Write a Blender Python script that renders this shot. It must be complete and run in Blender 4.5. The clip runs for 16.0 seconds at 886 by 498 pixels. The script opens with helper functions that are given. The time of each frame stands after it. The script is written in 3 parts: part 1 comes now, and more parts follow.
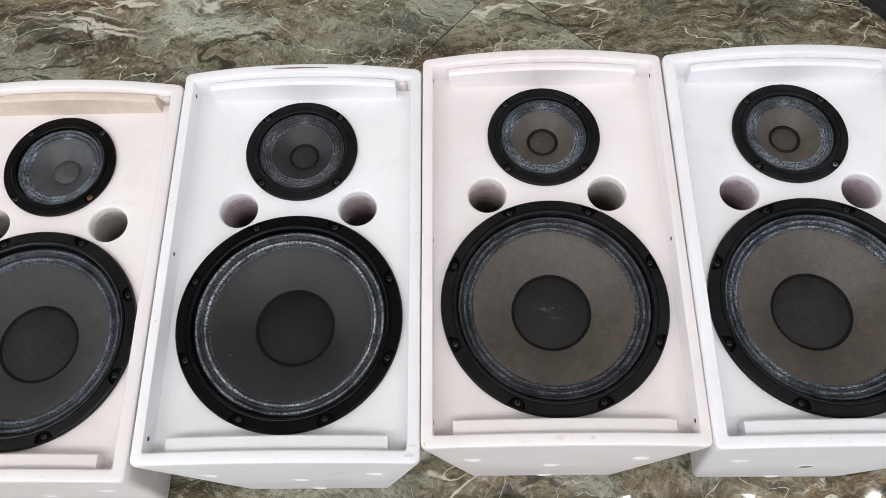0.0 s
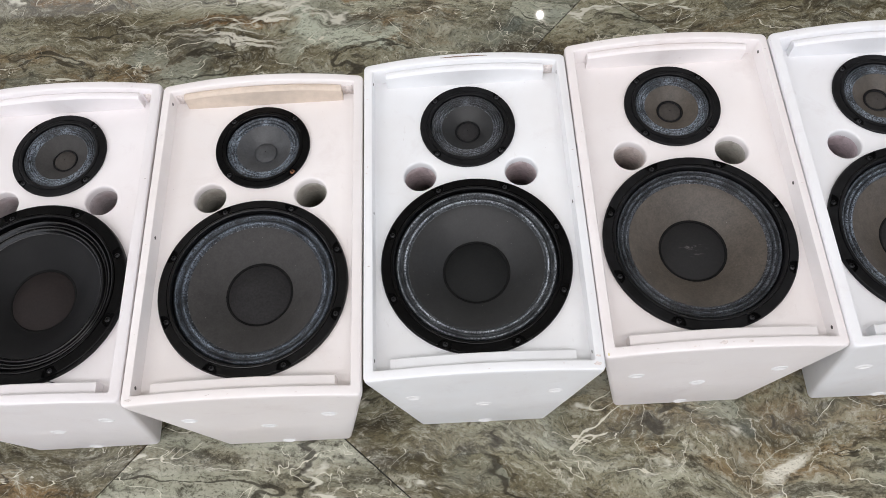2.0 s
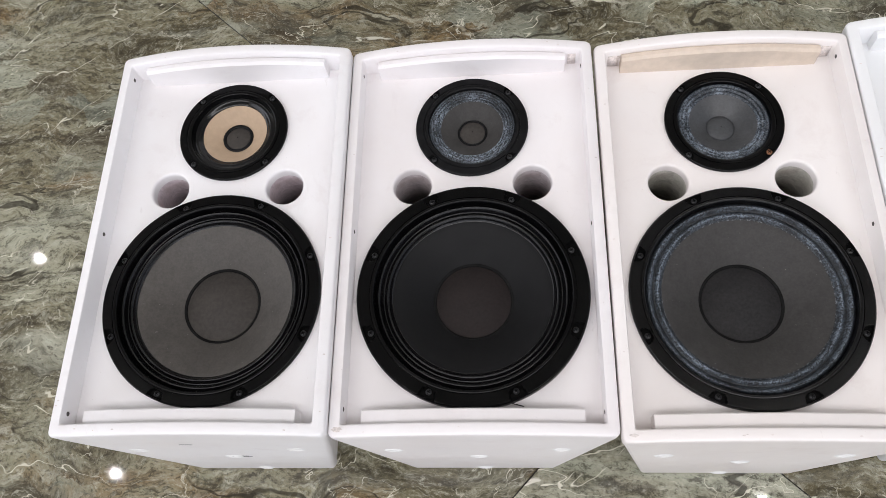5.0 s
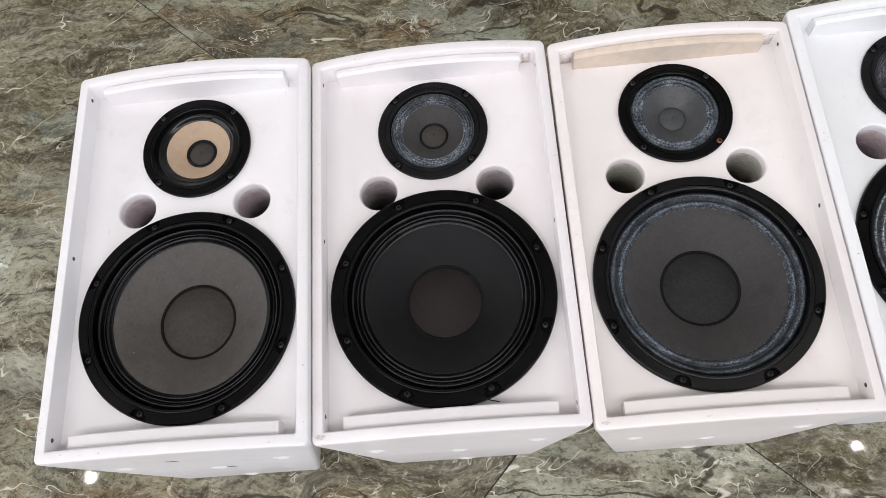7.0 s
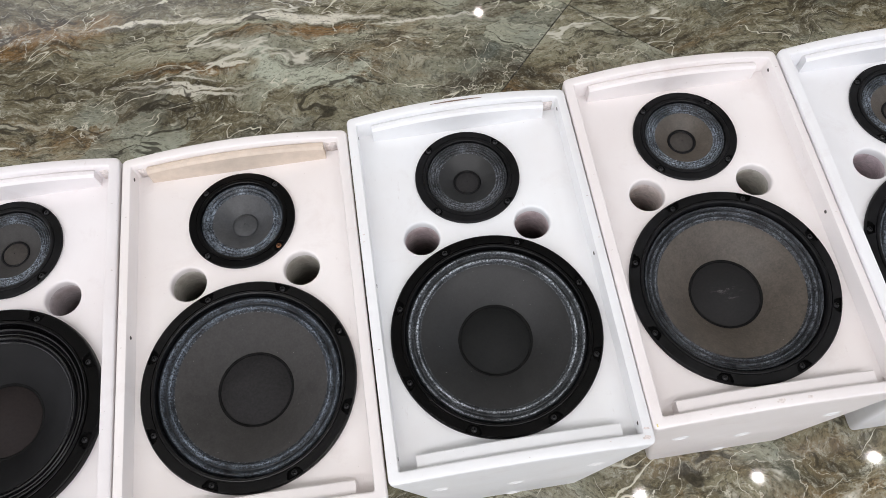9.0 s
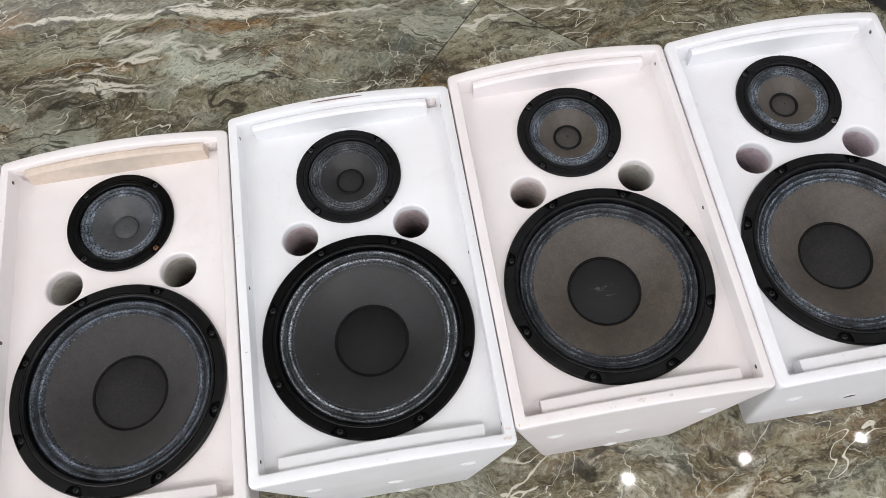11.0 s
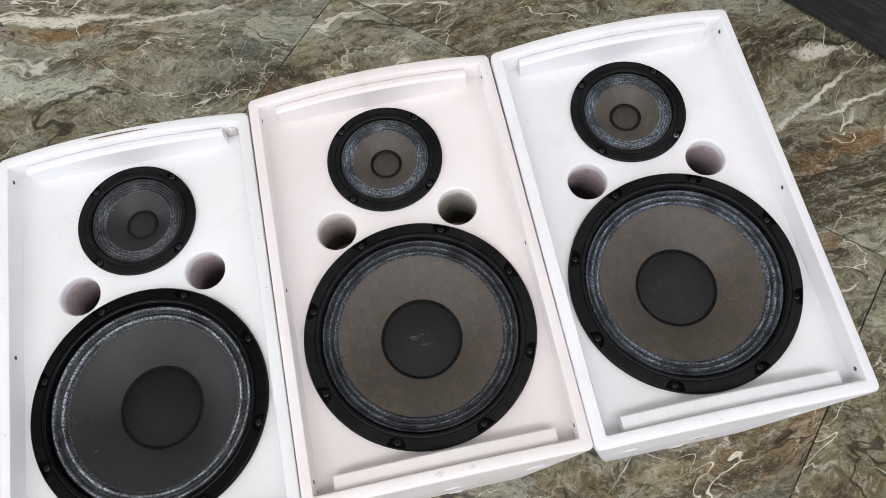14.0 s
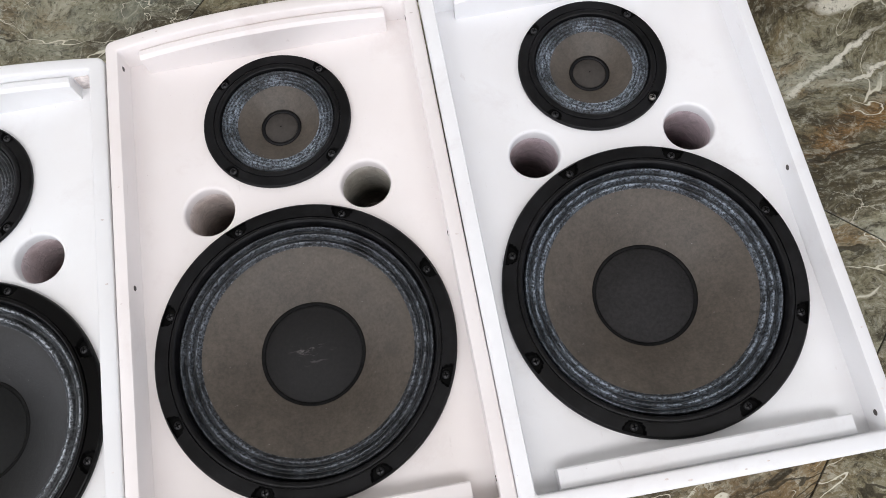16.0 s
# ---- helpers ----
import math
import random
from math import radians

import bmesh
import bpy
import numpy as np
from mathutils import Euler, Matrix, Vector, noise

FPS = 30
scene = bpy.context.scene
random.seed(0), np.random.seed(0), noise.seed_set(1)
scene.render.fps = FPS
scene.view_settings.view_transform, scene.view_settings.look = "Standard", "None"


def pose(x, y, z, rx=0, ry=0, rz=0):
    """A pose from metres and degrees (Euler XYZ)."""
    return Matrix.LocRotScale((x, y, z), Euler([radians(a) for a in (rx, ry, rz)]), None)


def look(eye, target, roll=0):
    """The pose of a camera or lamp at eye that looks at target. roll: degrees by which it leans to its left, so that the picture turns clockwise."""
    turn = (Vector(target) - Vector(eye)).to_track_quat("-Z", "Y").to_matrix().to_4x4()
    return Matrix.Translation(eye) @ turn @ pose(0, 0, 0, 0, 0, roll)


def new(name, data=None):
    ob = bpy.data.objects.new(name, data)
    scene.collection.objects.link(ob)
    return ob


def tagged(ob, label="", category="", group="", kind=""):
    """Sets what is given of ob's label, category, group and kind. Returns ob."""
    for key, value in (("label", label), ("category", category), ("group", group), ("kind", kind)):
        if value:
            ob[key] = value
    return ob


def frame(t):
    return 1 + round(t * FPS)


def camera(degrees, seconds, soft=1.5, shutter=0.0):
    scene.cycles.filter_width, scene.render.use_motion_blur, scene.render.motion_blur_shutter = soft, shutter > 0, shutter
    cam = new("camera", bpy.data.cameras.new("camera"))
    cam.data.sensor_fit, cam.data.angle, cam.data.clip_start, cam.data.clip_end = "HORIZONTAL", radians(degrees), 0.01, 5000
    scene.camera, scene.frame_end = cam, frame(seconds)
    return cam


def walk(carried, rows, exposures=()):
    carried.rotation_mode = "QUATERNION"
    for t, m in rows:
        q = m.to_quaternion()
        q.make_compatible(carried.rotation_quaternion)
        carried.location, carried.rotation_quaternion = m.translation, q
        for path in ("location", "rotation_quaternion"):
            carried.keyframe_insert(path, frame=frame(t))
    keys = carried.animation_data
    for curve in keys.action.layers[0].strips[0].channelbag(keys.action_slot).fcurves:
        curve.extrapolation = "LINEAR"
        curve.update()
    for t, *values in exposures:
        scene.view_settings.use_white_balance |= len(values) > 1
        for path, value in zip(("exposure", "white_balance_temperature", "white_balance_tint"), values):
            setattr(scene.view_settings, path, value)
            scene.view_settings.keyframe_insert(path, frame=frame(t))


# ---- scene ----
cam = camera(61.0, 16.0, soft=0.75)
PATH = [
    (0, (0.1371, 0.1364, 1.2941), (0.0934, 0.9023, -0.5529), -3.85),
    (0.5, (0.0627, 0.1162, 1.3025), (0.0179, 0.8881, -0.5420), -4.04),
    (1, (0.0149, 0.0722, 1.3397), (-0.0300, 0.8489, -0.5028), -4.61),
    (1.5, (-0.0604, -0.0048, 1.3940), (-0.0999, 0.8001, -0.4364), -4.90),
    (2, (-0.1233, -0.0452, 1.4347), (-0.1696, 0.7881, -0.3829), -6.01),
    (2.5, (-0.1869, -0.0866, 1.4563), (-0.2458, 0.7788, -0.3459), -7.14),
    (3, (-0.3128, -0.0778, 1.4582), (-0.3941, 0.7982, -0.3379), -8.39),
    (3.5, (-0.4450, -0.0391, 1.4138), (-0.5633, 0.8257, -0.3856), -10.13),
    (4, (-0.5923, 0.0010, 1.3602), (-0.7480, 0.8444, -0.4466), -11.66),
    (4.5, (-0.7313, 0.0564, 1.3002), (-0.9116, 0.8710, -0.5175), -12.83),
    (4.7, (-0.7676, 0.0818, 1.2807), (-0.9631, 0.8745, -0.5450), -14.08),
    (7, (-0.7701, 0.1178, 1.3216), (-0.8754, 0.8243, -0.5465), -12.67),
    (7.5, (-0.6584, 0.0970, 1.3311), (-0.6900, 0.8390, -0.5259), -9.06),
    (8, (-0.4860, 0.0979, 1.3495), (-0.4615, 0.8786, -0.4917), -7.07),
    (8.5, (-0.2934, 0.0897, 1.3699), (-0.2263, 0.9030, -0.4560), -4.66),
    (9, (-0.1989, 0.1113, 1.3691), (-0.1263, 0.9313, -0.4536), -3.77),
    (9.2, (-0.1626, 0.1230, 1.3577), (-0.1042, 0.9335, -0.4698), -4.41),
    (11.3, (0.0189, 0.1036, 1.3681), (0.0893, 0.8819, -0.4729), -4.89),
    (11.5, (0.0400, 0.1103, 1.3683), (0.1052, 0.8833, -0.4751), -5.77),
    (12, (0.0668, 0.1252, 1.3768), (0.1505, 0.8838, -0.4719), -5.52),
    (12.5, (0.0985, 0.1185, 1.3859), (0.1941, 0.8657, -0.4668), -5.44),
    (13, (0.1575, 0.1380, 1.3450), (0.2524, 0.8713, -0.5133), -5.63),
    (13.5, (0.2274, 0.1713, 1.3446), (0.3201, 0.8832, -0.5222), -5.39),
    (14, (0.2754, 0.2092, 1.2902), (0.3617, 0.8998, -0.5848), -5.03),
    (14.5, (0.3379, 0.2361, 1.2071), (0.4162, 0.9090, -0.6747), -4.78),
    (15, (0.3733, 0.2587, 1.1399), (0.4378, 0.9169, -0.7476), -5.30),
    (15.5, (0.3893, 0.2673, 1.1358), (0.4437, 0.9150, -0.7556), -6.02),
    (16, (0.4069, 0.2840, 1.0680), (0.4502, 0.9185, -0.8282), -6.83),
]
walk(cam, [(t, look(eye, target, roll)) for t, eye, target, roll in PATH],
     exposures=[(0, 0.0), (8, 0.01), (12, 0.03), (14, 0.05), (16, 0.06)])

# ---- world and light ----
CEILING = 9.6
world = bpy.data.worlds.new("world")
world.use_nodes = True
scene.world = world
wn = world.node_tree
sky = wn.nodes.new("ShaderNodeTexSky")
sky.sky_type = 'NISHITA'
sky.sun_disc = False
sky.sun_elevation = radians(50)
sky.sun_rotation = radians(160)
wn.links.new(sky.outputs[0], wn.nodes["Background"].inputs[0])
wn.nodes["Background"].inputs[1].default_value = 0.08

# ceiling downlights, where the polished floor mirrors them
LAMPS = [(2.37, 0.9), (4.04, 0.9), (5.72, 0.9), (-6.66, 1.18), (-8.62, 4.6), (1.6, 9.68)]
for lx, ly in LAMPS:
    ld = bpy.data.lights.new("downlight_lamp", 'AREA')
    ld.shape = 'DISK'
    ld.size = 0.075
    ld.energy = 9
    ld.color = (1.0, 0.96, 0.9)
    lo = new("downlight_lamp", ld)
    lo.location = (lx, ly, CEILING - 0.05)

# added soft fill lamps, unseen: one behind the camera, two overhead
ad = bpy.data.lights.new("front_fill", 'AREA')
ad.shape, ad.size, ad.size_y, ad.energy, ad.color = 'RECTANGLE', 14.0, 6.0, 460, (1.0, 0.985, 1.02)
ao = new("front_fill", ad)
ao.matrix_world = look((-1, -8.9, 4.2), (-1, 0, 3.0))
for sy, watts in ((-3.6, 780), (11.9, 210)):
    ad2 = bpy.data.lights.new("overhead_fill", 'AREA')
    ad2.shape, ad2.size, ad2.size_y, ad2.energy, ad2.color = 'RECTANGLE', 16.0, 3.0, watts, (1.0, 0.985, 1.02)
    ao2 = new("overhead_fill", ad2)
    ao2.matrix_world = look((-1.0, sy, CEILING - 0.02), (-1.0, sy, 0))
# more added fill from either side, stronger on the west
for wx, watts in ((-11.9, 480), (9.9, 150)):
    ad3 = bpy.data.lights.new("side_fill", 'AREA')
    ad3.shape, ad3.size, ad3.size_y, ad3.energy, ad3.color = 'RECTANGLE', 12.0, 6.0, watts, (1.0, 0.985, 1.02)
    new("side_fill", ad3).matrix_world = look((wx, 0.0, 5.2), (0.0, 0.0, 4.0))


# ---- materials ----
class Nodes:
    """A short way to write node trees."""

    def __init__(self, name):
        self.mat = bpy.data.materials.new(name)
        self.mat.use_nodes = True
        self.tree = self.mat.node_tree
        self.bsdf = self.tree.nodes["Principled BSDF"]

    def add(self, kind, **props):
        n = self.tree.nodes.new(kind)
        for k, v in props.items():
            if k in ("operation", "blend_type", "data_type", "feature", "noise_dimensions", "voronoi_dimensions", "musgrave_type"):
                setattr(n, k, v)
            else:
                self.put(n.inputs[k.replace("_", " ") if k.replace("_", " ") in n.inputs else k], v)
        return n

    def put(self, socket, v):
        if isinstance(v, bpy.types.NodeSocket):
            self.tree.links.new(v, socket)
        else:
            socket.default_value = v

    def math(self, op, a, b=0.0, c=0.0):
        n = self.tree.nodes.new("ShaderNodeMath")
        n.operation = op
        for i, v in enumerate((a, b, c)):
            self.put(n.inputs[i], v)
        return n.outputs[0]

    def vec(self, op, a, b):
        n = self.tree.nodes.new("ShaderNodeVectorMath")
        n.operation = op
        self.put(n.inputs[0], a)
        if op == 'SCALE':
            self.put(n.inputs["Scale"], b)
        else:
            self.put(n.inputs[1], b)
        return n.outputs[0]

    def noise(self, vector, scale, detail=4.0, rough=0.55, distortion=0.0):
        n = self.tree.nodes.new("ShaderNodeTexNoise")
        self.put(n.inputs["Vector"], vector)
        for k, v in (("Scale", scale), ("Detail", detail), ("Roughness", rough), ("Distortion", distortion)):
            self.put(n.inputs[k], v)
        return n

    def ramp(self, fac, *stops):
        n = self.tree.nodes.new("ShaderNodeValToRGB")
        e = n.color_ramp.elements
        while len(e) < len(stops):
            e.new(0.5)
        for el, (p, c) in zip(e, stops):
            el.position = p
            el.color = (c, c, c, 1) if isinstance(c, (int, float)) else (*c, 1)
        self.put(n.inputs[0], fac)
        return n.outputs[0]

    def mix(self, fac, a, b):
        n = self.tree.nodes.new("ShaderNodeMix")
        n.data_type = 'RGBA'
        self.put(n.inputs[0], fac)
        self.put(n.inputs[6], a if not isinstance(a, tuple) else (*a, 1))
        self.put(n.inputs[7], b if not isinstance(b, tuple) else (*b, 1))
        return n.outputs[2]

    def coords(self):
        return self.tree.nodes.new("ShaderNodeTexCoord").outputs["Object"]

    def place(self):
        return self.tree.nodes.new("ShaderNodeNewGeometry").outputs["Position"]

    def bump(self, height, strength, distance):
        n = self.tree.nodes.new("ShaderNodeBump")
        self.put(n.inputs["Height"], height)
        n.inputs["Strength"].default_value, n.inputs["Distance"].default_value = strength, distance
        self.tree.links.new(n.outputs[0], self.bsdf.inputs["Normal"])

    def surface(self, color, rough, metal=0.0, spec=0.5):
        self.put(self.bsdf.inputs["Base Color"], color if not isinstance(color, tuple) else (*color, 1))
        self.put(self.bsdf.inputs["Roughness"], rough)
        self.bsdf.inputs["Metallic"].default_value = metal
        self.bsdf.inputs["Specular IOR Level"].default_value = spec
        return self.mat


def white_paint(name, tint):
    """Brushed and sprayed white paint over board, with faint blotches, scuffs and dust."""
    m = Nodes(name)
    p = m.place()
    blotch = m.ramp(m.noise(p, 6.0, 4).outputs[0], (0.35, 0.0), (0.7, 1.0))
    dull = tuple(c * f for c, f in zip(tint, (0.95, 0.93, 0.92)))
    col = m.mix(blotch, tint, dull)
    scuff = m.ramp(m.noise(m.vec('MULTIPLY', p, (1.0, 0.35, 1.0)), 55.0, 6, 0.7).outputs[0], (0.655, 0.0), (0.76, 1.0))
    col = m.mix(m.math('MULTIPLY', scuff, 0.5), col, (0.52, 0.47, 0.45))
    smudge = m.ramp(m.noise(p, 13.0, 6, 0.7, 0.4).outputs[0], (0.56, 0.0), (0.74, 0.55))
    col = m.mix(smudge, col, tuple(c * f for c, f in zip(tint, (0.86, 0.82, 0.81))))
    speck = m.ramp(m.noise(p, 420.0, 1).outputs[0], (0.80, 0.0), (0.83, 1.0))
    col = m.mix(m.math('MULTIPLY', speck, 0.5), col, (0.35, 0.28, 0.26))
    fine = m.noise(m.vec('MULTIPLY', p, (1.0, 0.25, 1.0)), 260.0, 4, 0.6).outputs[0]
    wave = m.noise(p, 18.0, 2).outputs[0]
    m.bump(m.math('ADD', m.math('MULTIPLY', fine, 0.35), wave), 0.25, 0.0012)
    return m.surface(col, m.ramp(wave, (0.3, 0.36), (0.7, 0.5)))


# figures of the marble that stand out: centre, half length, half width, degrees, colour, strength, raggedness
CREAM, SAGE, OCHRE, SLATE, UMBER = (0.66, 0.63, 0.53), (0.44, 0.465, 0.37), (0.200, 0.105, 0.032), (0.115, 0.130, 0.108), (0.060, 0.044, 0.026)
FIGURES = [
    (-1.00, 1.400, 0.22, 0.060, 0, OCHRE, 0.75, 0.9), (-0.40, 1.330, 0.22, 0.022, -8, OCHRE, 0.9, 0.6), (-0.66, 1.262, 0.15, 0.022, -4, OCHRE, 0.7, 0.9),
    (-0.03, 1.120, 0.10, 0.050, 10, UMBER, 0.8, 0.9), (0.026, 1.196, 0.045, 0.022, 25, SLATE, 0.9, 0.5), (0.126, 1.218, 0.052, 0.026, 20, SLATE, 0.9, 0.5),
    (-0.39, 1.215, 0.17, 0.060, -22, SAGE, 0.9, 1.0), (-0.48, 1.265, 0.09, 0.026, -55, SAGE, 1.0, 0.7), (-0.27, 1.190, 0.06, 0.020, 40, SAGE, 0.8, 0.8),
    (-0.42, 1.368, 0.27, 0.013, -10, CREAM, 1.0, 0.45), (-0.72, 1.402, 0.20, 0.006, 0, CREAM, 0.9, 0.35), (-0.06, 1.318, 0.22, 0.005, 3, CREAM, 0.9, 0.35),
    (-0.53, 1.315, 0.045, 0.010, -12, CREAM, 0.95, 0.5), (-0.57, 1.270, 0.060, 0.008, -5, CREAM, 0.9, 0.4), (-0.66, 1.212, 0.17, 0.008, -8, CREAM, 0.85, 0.3),
    (-0.64, 1.192, 0.15, 0.006, -8, CREAM, 0.8, 0.3), (-0.68, 1.236, 0.12, 0.004, -6, CREAM, 0.7, 0.3),
    (1.148, 0.941, 0.050, 0.018, 5, CREAM, 0.95, 0.5), (1.090, 0.832, 0.13, 0.007, 25, CREAM, 0.95, 0.4), (1.170, 0.810, 0.11, 0.005, 10, CREAM, 0.9, 0.35),
    (1.110, 0.725, 0.14, 0.030, 18, OCHRE, 0.8, 0.9), (1.040, 0.960, 0.12, 0.05, 20, UMBER, 0.6, 0.9), (0.450, 0.135, 0.055, 0.016, 35, CREAM, 0.9, 0.6),
]


def marble(name, pale):
    """Polished olive and brown marble: bedded tones, rust, broken slate pieces, pale drifts and crisp cream veins."""
    m = Nodes(name)
    info = m.tree.nodes.new("ShaderNodeObjectInfo")
    p0 = m.place()
    shift = m.vec('SCALE', (37.0, 53.0, 11.0), info.outputs["Random"])
    turn = m.tree.nodes.new("ShaderNodeVectorRotate")
    turn.rotation_type = 'Z_AXIS'
    m.put(turn.inputs["Vector"], p0)
    m.put(turn.inputs["Angle"], 0.06 if pale else m.math('MULTIPLY_ADD', info.outputs["Random"], 0.6, -0.35))
    p = m.vec('ADD', turn.outputs[0], shift)
    half = (0.5, 0.5, 0.5)
    w1 = m.vec('SUBTRACT', m.noise(p, 1.6, 2, 0.5).outputs["Color"], half)
    w2 = m.vec('SUBTRACT', m.noise(p, 5.5, 3, 0.55).outputs["Color"], half)
    w3 = m.vec('SUBTRACT', m.noise(p, 27.0, 5, 0.65).outputs["Color"], half)
    q = m.vec('ADD', m.vec('ADD', p, m.vec('SCALE', w1, 0.12 if pale else 0.34)),
              m.vec('ADD', m.vec('SCALE', w2, 0.03 if pale else 0.11), m.vec('SCALE', w3, 0.014)))
    tone = m.noise(m.vec('MULTIPLY', q, (0.3, 4.6, 1.0) if pale else (0.7, 2.4, 1.0)), 2.6, 5, 0.52).outputs[0]
    if pale:
        col = m.ramp(tone, (0.34, (0.115, 0.098, 0.062)), (0.46, (0.210, 0.200, 0.140)), (0.56, (0.310, 0.315, 0.240)), (0.70, (0.440, 0.440, 0.350)))
    else:
        col = m.ramp(tone, (0.33, (0.066, 0.055, 0.030)), (0.44, (0.138, 0.119, 0.069)), (0.54, (0.210, 0.193, 0.125)), (0.68, (0.340, 0.338, 0.250)))
    haze = m.ramp(m.noise(m.vec('ADD', q, (21.0, 3.0, 1.0)), 3.4, 3, 0.5).outputs[0], (0.50, 0.0), (0.68, 0.6))
    col = m.mix(haze, col, (0.260, 0.256, 0.185))
    rust = m.ramp(m.noise(m.vec('ADD', m.vec('MULTIPLY', q, (0.8, 2.2, 1.0)), (9.0, 4.0, 2.0)), 2.4, 5, 0.6).outputs[0], (0.54, 0.0), (0.64, 0.3 if pale else 0.8))
    col = m.mix(rust, col, (0.190, 0.118, 0.050))
    loose = m.vec('ADD', p0, m.vec('ADD', m.vec('SCALE', w2, 0.07), m.vec('SCALE', w3, 0.03)))
    frayed = m.noise(m.vec('MULTIPLY', q, (0.8, 2.0, 1.0)), 16.0, 8, 0.72).outputs[0]

    def figures(under, crisp):
        """Lays the marble's own broad stains, or its crisp cream streaks, over what is there."""
        for fx, fy, fl, fw, fa, tint, most, ragged in FIGURES:
            if pale or (tint == CREAM) != crisp:
                continue
            spot = m.tree.nodes.new("ShaderNodeMapping")
            spot.vector_type = 'TEXTURE'
            m.put(spot.inputs["Vector"], loose)
            spot.inputs["Location"].default_value = (fx, fy, 0)
            spot.inputs["Rotation"].default_value = (0, 0, radians(fa))
            spot.inputs["Scale"].default_value = (fl, fw, 1)
            far = m.tree.nodes.new("ShaderNodeVectorMath")
            far.operation = 'LENGTH'
            m.put(far.inputs[0], spot.outputs[0])
            rim = m.math('MULTIPLY_ADD', m.math('SUBTRACT', frayed, 0.5), (2.4 if crisp else 2.8) * ragged, far.outputs["Value"])
            under = m.mix(m.math('MULTIPLY', m.ramp(rim, (0.55, 1.0), (1.15, 0.0)), most), under, tint)
        return under

    col = figures(col, False)
    # thin beds, and the finer grain that follows them
    beds = m.noise(m.vec('MULTIPLY', q, (1.0, 5.0, 1.0)), 4.5, 10, 0.68).outputs[0]
    col = m.mix(m.ramp(beds, (0.37, 0.8), (0.49, 0.0)), col, (0.040, 0.033, 0.020))
    col = m.mix(m.ramp(beds, (0.56, 0.0), (0.68, 0.55)), col, (0.42, 0.41, 0.325))
    fine = m.noise(m.vec('MULTIPLY', m.vec('ADD', q, m.vec('SCALE', w3, 0.03)), (1.0, 3.0, 1.0)), 21.0, 9, 0.72).outputs[0]
    col = m.mix(m.ramp(fine, (0.40, 0.75), (0.49, 0.0)), col, (0.030, 0.025, 0.015))
    col = m.mix(m.ramp(fine, (0.54, 0.0), (0.66, 0.75)), col, (0.44, 0.43, 0.345))
    col = figures(col, True)
    # broken pieces, in some zones only
    bent = m.vec('ADD', m.vec('MULTIPLY', q, (1.0, 1.7, 1.0)), m.vec('SCALE', w3, 0.05))
    cell = m.tree.nodes.new("ShaderNodeTexVoronoi")
    cell.inputs["Scale"].default_value = 8.0
    m.put(cell.inputs["Vector"], bent)
    hue = m.tree.nodes.new("ShaderNodeSeparateColor")
    m.put(hue.inputs[0], cell.outputs["Color"])
    zone = m.ramp(m.noise(m.vec('ADD', p, (2.0, 31.0, 7.0)), 2.7, 4, 0.55).outputs[0], (0.49, 0.0), (0.62, 0.15 if pale else 0.6))
    col = m.mix(m.math('MULTIPLY', m.ramp(hue.outputs[0], (0.62, 0.0), (0.66, 0.9)), zone), col, SLATE)
    col = m.mix(m.math('MULTIPLY', m.ramp(hue.outputs[1], (0.60, 0.0), (0.65, 0.9)), zone), col, UMBER)
    col = m.mix(m.math('MULTIPLY', m.ramp(hue.outputs[2], (0.72, 0.0), (0.77, 0.8)), zone), col, SAGE)
    col = m.mix(m.ramp(m.noise(q, 46.0, 7, 0.75).outputs[0], (0.55, 0.0), (0.66, 0.5)), col, (0.36, 0.355, 0.285))
    # drifts of cream with ragged edges
    drift = m.noise(m.vec('ADD', m.vec('MULTIPLY', q, (0.7, 3.4, 1.0)), (3.0, 12.0, 4.0)), 2.1, 7, 0.6).outputs[0]
    col = m.mix(m.ramp(drift, (0.60, 0.0), (0.70, 0.6)), col, (0.45, 0.455, 0.37))
    # grain
    grit = m.noise(m.vec('MULTIPLY', q, (1.0, 1.6, 1.0)), 120.0, 6, 0.7).outputs[0]
    col = m.mix(m.ramp(grit, (0.35, 0.75), (0.475, 0.0)), col, (0.040, 0.034, 0.022))
    col = m.mix(m.ramp(grit, (0.55, 0.0), (0.68, 0.55)), col, (0.38, 0.37, 0.30))
    crack = m.tree.nodes.new("ShaderNodeTexVoronoi")
    crack.feature = 'DISTANCE_TO_EDGE'
    crack.inputs["Scale"].default_value = 8.0
    m.put(crack.inputs["Vector"], bent)
    seam = m.math('MULTIPLY', m.ramp(crack.outputs["Distance"], (0.003, 1.0), (0.014, 0.0)),
                  m.ramp(m.noise(m.vec('ADD', p, (6.0, 2.0, 8.0)), 5.0, 4, 0.6).outputs[0], (0.54, 0.0), (0.60, 0.8)))
    col = m.mix(seam, col, (0.54, 0.51, 0.41))

    def vein(vector, scale, width, detail, low, high, spot):
        field = m.noise(vector, scale, detail, 0.5, 0.0).outputs[0]
        ridge = m.math('ABSOLUTE', m.math('SUBTRACT', field, 0.5))
        thick = m.math('MULTIPLY', m.ramp(m.noise(p, 9.0, 4, 0.65).outputs[0], (0.38, 0.12), (0.68, 1.0)), width)
        line = m.math('MULTIPLY', m.math('SUBTRACT', 1.0, m.math('DIVIDE', ridge, thick)), 2.0)
        where = m.ramp(m.noise(m.vec('ADD', p, spot), 3.6, 5, 0.6).outputs[0], (low, 0.0), (high, 1.0))
        n = m.tree.nodes.new("ShaderNodeClamp")
        m.put(n.inputs[0], m.math('MULTIPLY', line, where))
        return n.outputs[0]

